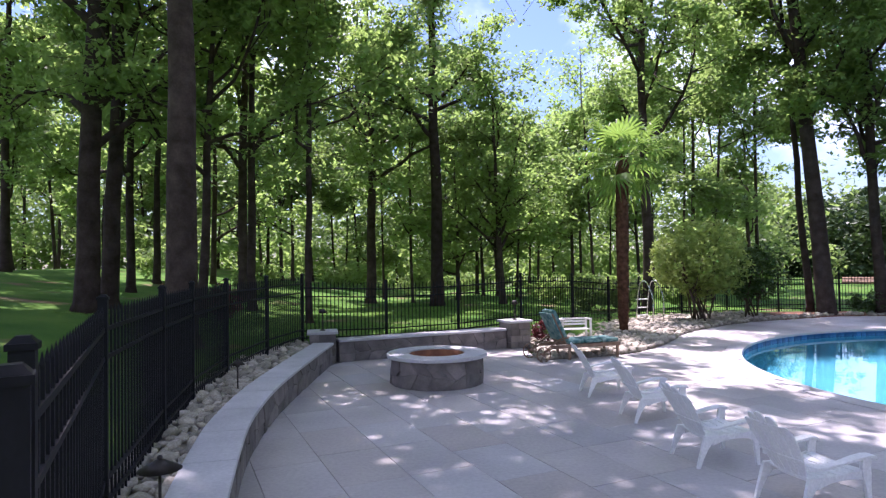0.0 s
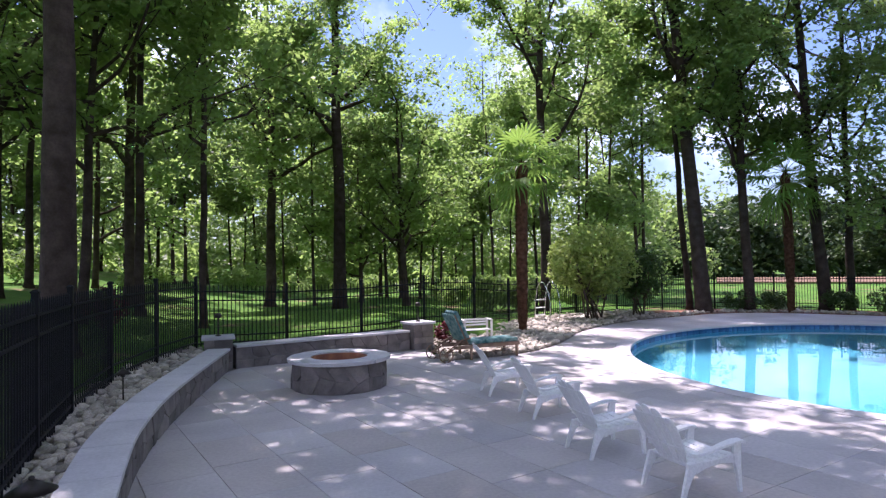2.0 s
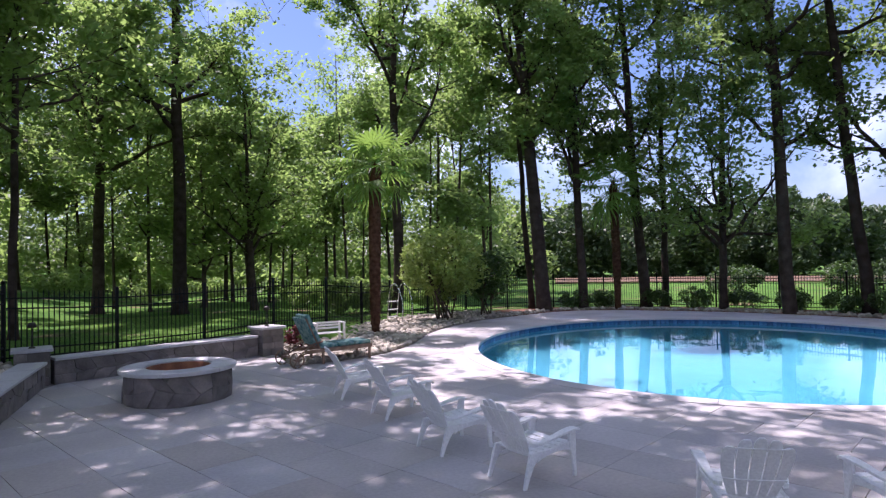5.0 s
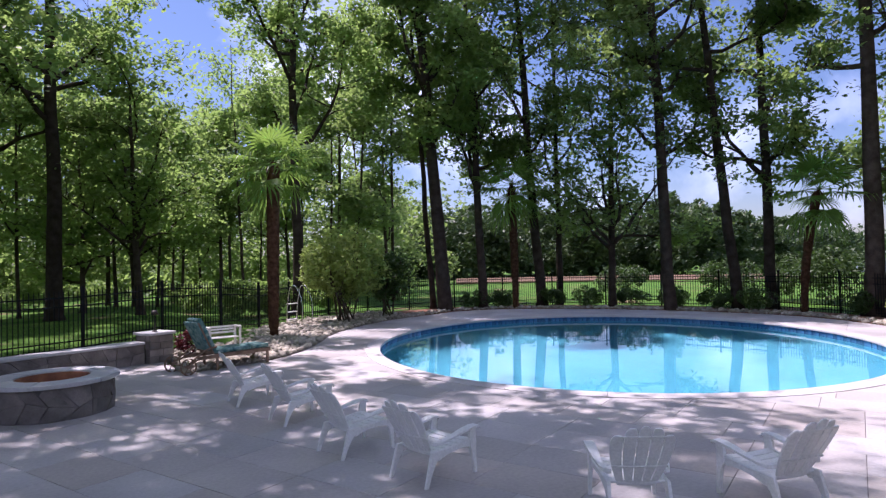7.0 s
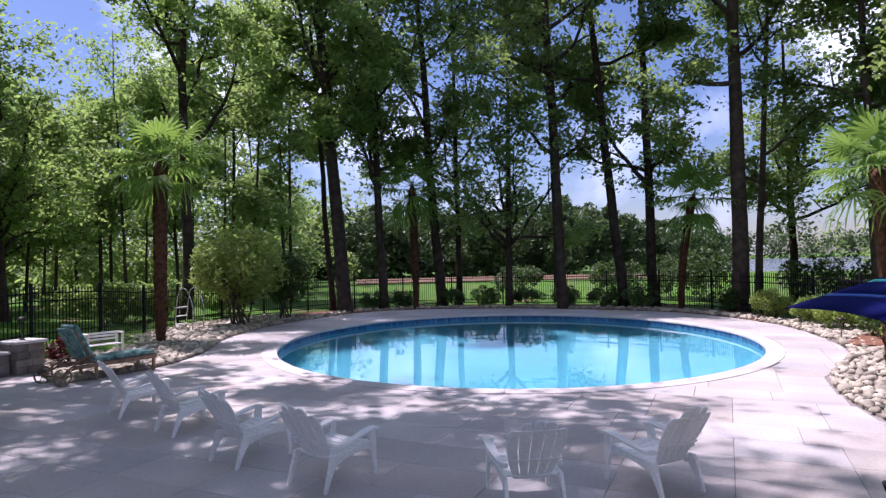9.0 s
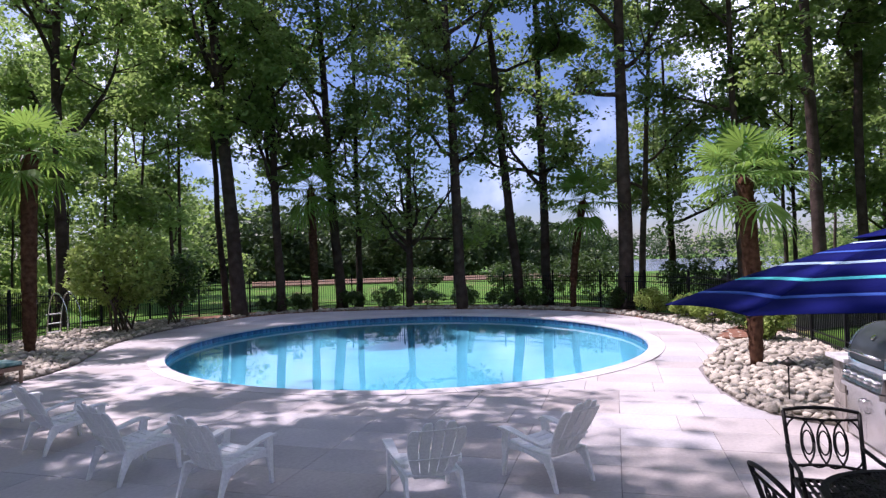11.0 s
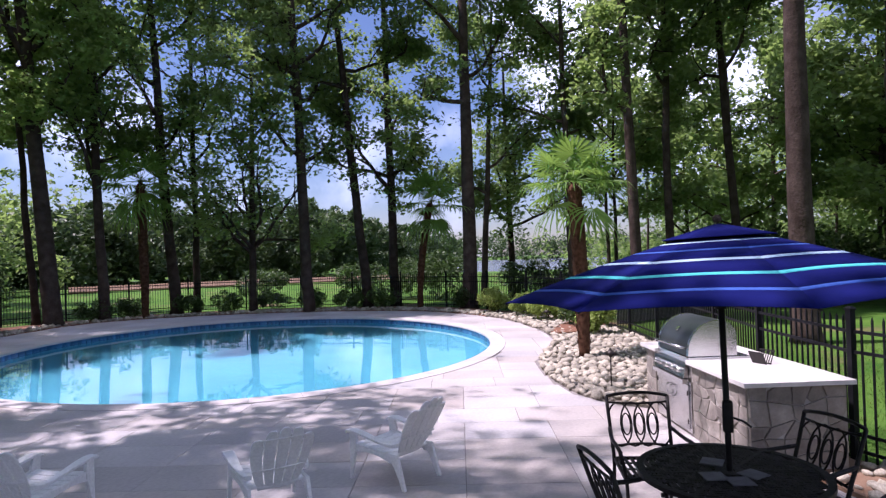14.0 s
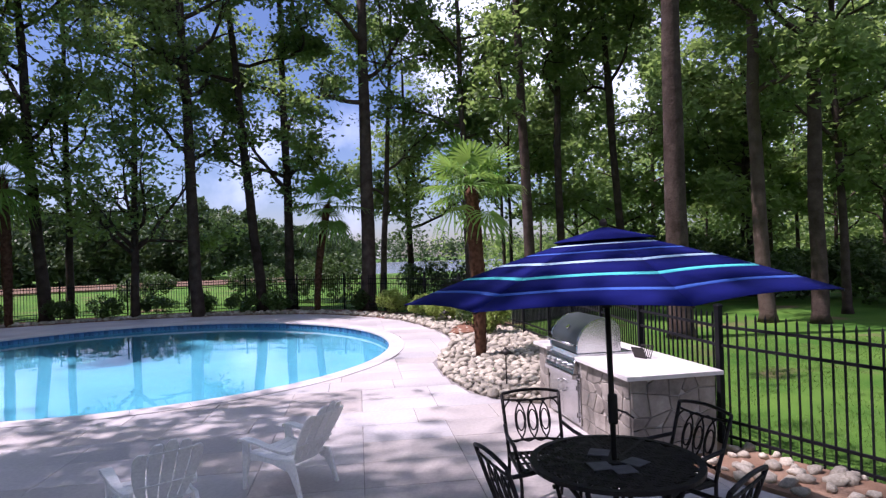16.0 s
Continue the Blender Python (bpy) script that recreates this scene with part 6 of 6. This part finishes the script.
# bushes past the fences
rb = random.Random(12)
for i, (az, d, w, h) in enumerate([(13.5, 29, 3.2, 1.7), (16.5, 30, 3.0, 1.9), (21, 31, 3.0, 1.5), (10, 34, 3.4, 1.6), (-3.5, 44, 5.0, 2.0), (-9, 46, 5.0, 2.2), (2, 47, 4.0, 1.8), (-17, 33, 3.5, 1.8), (-25, 36, 3.6, 2.0),
                                  (48.0, 40, 4.5, 2.1), (57, 38, 4.5, 2.3), (61.5, 36, 4.5, 2.5), (64, 34, 3.5, 2.6), (72, 33, 3.5, 2.3), (75.5, 30, 2.6, 2.2)]):
    x, y = on(az, d)
    build_bush("wild_bush", x, y, float(ground_z(x, y)), w, h, 2400, 0.18, M_LEAFY if i < 9 else M_HEDGE, 70 + i, "loose green bush at the wood's edge" if i < 9 else "spreading dark bush above the field", "bush", "wild bushes", lumps=24)
# dark undergrowth that closes the lawn past the right-hand fence
for i in range(11):
    x, y = on(86.0 + 3.1 * i + rb.uniform(-0.8, 0.8), rb.uniform(25.5, 31.0))
    build_bush("wild_bush", x, y, float(ground_z(x, y)), rb.uniform(4.0, 5.6), rb.uniform(2.2, 3.6), 2600, 0.22, M_HEDGE, 120 + i, "tall dark bush under the trees past the lawn", "bush", "wild bushes", lumps=24)
rm = build_bush("shrub", *on(-20.0, 18.5), float(ground_z(*on(-20.0, 18.5))), 1.8, 1.2, 1100, 0.12, M_REDLEAF, 33, "dark red-leaved shrub on the lawn", "shrub")


# ---------------------------------------------------------------- patio paving
EDGE = [(-2.7, 14.45), (-2.68, 11.6), (-2.63, 9.2), (-2.46, 7.5), (-2.23, 6.3), (-1.72, 4.3), (-1.2, 2.6), (-1.1, -4.5), (4.1, -4.5), (4.4, -4.0), (5.35, -2.35), (6.45, -0.95), (7.3, -0.3), (9.2, 0.35)] + [(float(p[0]), float(p[1])) for p in BED_EDGE[::-1]] + [(2.1, 16.6), (1.7, 16.35)]


def inside_edge(x, y):
    c, j = False, len(EDGE) - 1
    for i in range(len(EDGE)):
        (xi, yi), (xj, yj) = EDGE[i], EDGE[j]
        if (yi > y) != (yj > y) and x < (xj - xi) * (y - yi) / (yj - yi) + xi:
            c = not c
        j = i
    return c


def build_patio():
    patio = thing("patio", pose(0, 0, 0), "grey stone slab patio with narrow dark joints", "patio", kind="structure")
    bm = bmesh.new()
    loops = []
    for pts in (EDGE, [tuple(p[:2]) for p in pool_line(0.12, 90)]):
        vs = [bm.verts.new((p[0], p[1], -0.012)) for p in pts]
        loops += [bm.edges.new((vs[i], vs[(i + 1) % len(vs)])) for i in range(len(vs))]
    bmesh.ops.triangle_fill(bm, edges=loops, use_beauty=True, normal=(0, 0, 1))
    part("joint_bed", bm, M_JOINT, patio)
    A = radians(24.0)
    ux, uy = math.cos(A), math.sin(A)           # across the rows
    vx, vy = -math.sin(A), math.cos(A)          # along the rows
    W, Ln, gap = 0.748, 1.12, 0.0035
    rnd = random.Random(3)
    polys = []
    for r in range(-12, 46):
        off = rnd.choice((0.0, 0.5, 0.33)) * Ln
        for k in range(-20, 34):
            u0, v0 = 1.575 + r * W, k * Ln + off
            cu, cv = u0 + W / 2, v0 + Ln / 2
            x, y = cu * ux + cv * vx, cu * uy + cv * vy
            if not (-4 < x < 25 and -5.5 < y < 26):
                continue
            corners = [(u0 + gap, v0 + gap), (u0 + W - gap, v0 + gap), (u0 + W - gap, v0 + Ln - gap), (u0 + gap, v0 + Ln - gap)]
            ring = []
            for i in range(4):
                (a, b), (c, d) = corners[i], corners[(i + 1) % 4]
                n = 9
                for q in range(n):
                    t = q / n
                    uu, vv = a + (c - a) * t, b + (d - b) * t
                    ring.append((uu * ux + vv * vx, uu * uy + vv * vy))
            keep = [not in_pool(px, py, 0.30) and inside_edge(px, py) for px, py in ring]
            if not any(keep):
                continue
            if all(keep):
                ring = ring[::9]
            else:
                # order the kept points as one run, so that the cut is a single chord
                n = len(ring)
                s = next((i for i in range(n) if keep[i] and not keep[i - 1]), 0)
                ring = [ring[(s + i) % n] for i in range(n) if keep[(s + i) % n]]
                if len(ring) < 4:
                    continue
            polys.append((math.hypot(x - 2.5, y - 6.0), ring, rnd.uniform(-0.0012, 0.0012)))
    polys.sort(key=lambda p: p[0])

    def slab(bm, ring, dz):
        cx, cy = sum(p[0] for p in ring) / len(ring), sum(p[1] for p in ring) / len(ring)
        lo = [bm.verts.new((px, py, -0.02)) for px, py in ring]
        mi = [bm.verts.new((px, py, -0.003 + dz)) for px, py in ring]
        hi = [bm.verts.new((px + (cx - px) * 0.008, py + (cy - py) * 0.008, dz)) for px, py in ring]
        n = len(ring)
        for i in range(n):
            j = (i + 1) % n
            bm.faces.new((lo[i], lo[j], mi[j], mi[i])); bm.faces.new((mi[i], mi[j], hi[j], hi[i]))
        bm.faces.new(hi)

    for _, ring, dz in polys[:300]:
        bm = bmesh.new(); slab(bm, ring, dz); part("slab", bm, M_SLAB, patio)
    bm = bmesh.new()
    for _, ring, dz in polys[300:]:
        slab(bm, ring, dz)
    tagged(part("slabs_beyond", bm, M_SLABJ, patio), kind="stuff")
    return patio


build_patio()


# ---------------------------------------------------------------- stone beds
def inside_poly(poly, x, y):
    c, j = False, len(poly) - 1
    for i in range(len(poly)):
        (xi, yi), (xj, yj) = poly[i], poly[j]
        if (yi > y) != (yj > y) and x < (xj - xi) * (y - yi) / (yj - yi) + xi:
            c = not c
        j = i
    return c


def rock_mesh(seed):
    bm = bmesh.new()
    bmesh.ops.create_cube(bm, size=2.0)
    bmesh.ops.subdivide_edges(bm, edges=bm.edges, cuts=1, use_grid_fill=True)
    o = Vector((seed * 3.1, seed * 1.7, 0))
    for v in bm.verts:
        n = v.co.normalized()
        k = 0.82 + 0.55 * (noise.noise(n * 1.1 + o)) + 0.12 * noise.noise(n * 2.7 + o)
        v.co = n * max(0.55, k)
    me = bpy.data.meshes.new("river_stone"); bm.to_mesh(me); bm.free()
    me.polygons.foreach_set("use_smooth", np.ones(len(me.polygons), dtype=bool))
    me.materials.append(M_ROCK)
    return me


ROCKS = [rock_mesh(i) for i in range(8)]
ROCK_V = [np.array([v.co[:] for v in m.vertices]) for m in ROCKS]
ROCK_F = [np.array([p.vertices[:] for p in m.polygons]) for m in ROCKS]


def build_bed(name, poly, z, label, size, count, near, singles, seed, base=M_GRAVEL, edge=None, thick=0.5):
    """A bed of loose river stones: a grit base, the stones nearest the patio as single pieces, the rest joined."""
    bed = flat_poly(name, poly, z, thick, base, label, "stone bed")
    rng = np.random.default_rng(seed)
    xs, ys = [p[0] for p in poly], [p[1] for p in poly]
    pts, cells = [], {}
    tries = 0
    while len(pts) < count and tries < count * 14:
        tries += 1
        x, y = rng.uniform(min(xs), max(xs)), rng.uniform(min(ys), max(ys))
        if not inside_poly(poly, x, y) or (edge and edge(x, y)):
            continue
        s = size * rng.uniform(0.6, 1.45)
        key = (int(x / 0.3), int(y / 0.3)); ok = True
        for i in (-1, 0, 1):
            for j in (-1, 0, 1):
                for (a, b, r) in cells.get((key[0] + i, key[1] + j), ()):
                    if math.hypot(a - x, b - y) < (r + s) * 0.62:
                        ok = False
        if ok:
            cells.setdefault(key, []).append((x, y, s)); pts.append((x, y, s))
    pts.sort(key=lambda p: math.hypot(p[0] - near[0], p[1] - near[1]))
    rest = []
    for k, (x, y, s) in enumerate(pts):
        i = int(rng.integers(0, 8))
        m = Matrix.Translation((x, y, z + s * 0.26)) @ Euler(rng.uniform(-0.35, 0.35, 2).tolist() + [rng.uniform(0, 6.28)]).to_matrix().to_4x4() @ Matrix.Diagonal((s * rng.uniform(0.85, 1.3), s * rng.uniform(0.7, 0.95), s * rng.uniform(0.45, 0.7), 1))
        if k < singles:
            child("river_stone", ROCKS[i], bed, m)
        else:
            a = np.array(m); rest.append((ROCK_V[i] @ a[:3, :3].T + a[:3, 3], ROCK_F[i]))
    if rest:
        ob = child("river_stones_beyond", mesh_np("river_stones_beyond", *join_arrays(rest), M_ROCKJ, True), bed)
        tagged(ob, kind="stuff")
    return bed


e3 = [tuple(map(float, p)) for p in BED_EDGE]
split = [i for i, p in enumerate(e3)]
iA = min(split, key=lambda i: math.hypot(e3[i][0] - 12.3, e3[i][1] - 22.4))
iB = min(split, key=lambda i: math.hypot(e3[i][0] - 21.0, e3[i][1] - 8.3))
build_bed("stone_bed_palm", e3[:iA + 1] + [(12.3, 25.4), (9.6, 24.7), (7.6, 23.8), (5.9, 21.9), (4.2, 20.0), (2.4, 18.6), (2.1, 16.8), (2.3, 16.0)], 0.03, "bed of tan river stones round the palm and shrubs", 0.105, 2600, (4, 15), 280, 1)
build_bed("stone_bed_far", e3[iA:iB + 1] + [(22.3, 7.2), (23.6, 9.3), (24.5, 11.6), (24.7, 14), (24.3, 16.4), (23.5, 18.8), (22.2, 21), (20.5, 22.9), (18.5, 24.3), (16.3, 25.3), (14, 25.6), (12.3, 25.4)], 0.02,
          "strip of pale river stones between pool deck and fence", 0.11, 1500, (20, 16), 200, 2, M_MULCH, edge=lambda x, y: min(math.hypot(x - a, y - b) for a, b in e3[iA:iB + 1]) > 0.75)
build_bed("stone_bed_grill", e3[iB:] + [(9.3, -0.2), (11.2, 0.3), (13.1, 0.95), (15, 1.65), (16.9, 2.55), (18.8, 3.75), (20.6, 5.35), (22.3, 7.15)], 0.03, "bed of pale rounded river stones beside the grill", 0.10, 3300, (11, 2), 300, 3)
wo = offset_line(WALL_IN, 0.42)
build_bed("stone_bed_wall", [tuple(map(float, p)) for p in wo] + [(-3.6, 14.9), (-3.95, 12.9), (-3.98, 10.6), (-3.7, 8.5), (-3.3, 6.7), (-2.72, 4.5), (-2.2, 3.4), (-1.85, 2.65)], 0.385, "raised bed of river stones between wall and fence", 0.10, 1100, (-2.7, 7), 260, 4, M_GRAVEL)
build_bed("stone_bed_corner", [(4.4, -4.0), (5.35, -2.35), (6.45, -0.95), (7.3, -0.3), (9.2, 0.35), (9.2, -0.2), (7.6, -1.0), (6.4, -2.4), (5.25, -3.85)], 0.03, "narrow bed of white stones and bare soil by the fence", 0.085, 75, (6.9, -1.0), 75, 5, M_SOIL, edge=lambda x, y: x < 5.9 and (x * 7.3 + y * 3.1) % 1 < 0.75)


flat_poly("mulch_patch", [(17.9 + (1.5 + 0.25 * math.sin(3 * a)) * math.cos(a), 4.15 + (0.8 + 0.15 * math.cos(2 * a)) * math.sin(a)) for a in np.linspace(0, 6.28, 26)[:-1]], 0.11, 0.1, M_MULCH,
          "rust-brown bark mulch under the bushes by the palm", "mulch")


# ---------------------------------------------------------------- grass blades where the lawn lies near
def build_grass(name, n, x0, x1, y0, y1, test, seed, label):
    rng = np.random.default_rng(seed)
    x, y = rng.uniform(x0, x1, n), rng.uniform(y0, y1, n)
    keep = np.array([test(a, b) for a, b in zip(x, y)]); x, y = x[keep], y[keep]
    n = len(x)
    patch = np.array([noise.noise(Vector((a * 0.6, b * 0.6, 3.0))) for a, b in zip(x, y)])
    keep = patch > -0.28 + rng.uniform(-0.1, 0.1, n); x, y = x[keep], y[keep]; n = len(x)
    z = ground_z(x, y)
    a = rng.uniform(0, 6.28, n); h = rng.uniform(0.025, 0.06, n); w = rng.uniform(0.004, 0.009, n)
    dx, dy = np.cos(a), np.sin(a)
    lx, ly = rng.normal(0, 0.03, n), rng.normal(0, 0.03, n)
    b = np.stack([x, y, z - 0.005], 1); s = np.stack([dx * w, dy * w, np.zeros(n)], 1); t = np.stack([lx, ly, h], 1)
    v = np.stack([b - s, b + s, b + t * 0.6 + s * 0.7, b + t], 1).reshape(-1, 3)
    return tagged(new(name, mesh_np(name, v, np.arange(4 * n).reshape(-1, 4), M_BLADE)), label, "grass", kind="stuff")


def past_right(x, y):
    return y < np.interp(x, (5.2, 6.35, 7.55, 9.25, 11.2, 13.1, 15.0, 19.0), (-3.9, -2.45, -1.05, -0.25, 0.35, 1.0, 1.7, 4.0)) - 0.05


build_grass("lawn_grass", 60000, 5.5, 17, -11, 1.5, past_right, 1, "short rough grass with bare patches past the fence")
build_grass("lawn_grass", 50000, -10, 5.5, 15.5, 29, lambda x, y: y > np.interp(x, (-10, -3.45, -1.55, 0.4, 2.35, 4.2, 5.9), (10, 14.95, 16.45, 17.35, 18.75, 20.1, 22)) + 0.1, 2, "mown grass on the sunny back lawn")
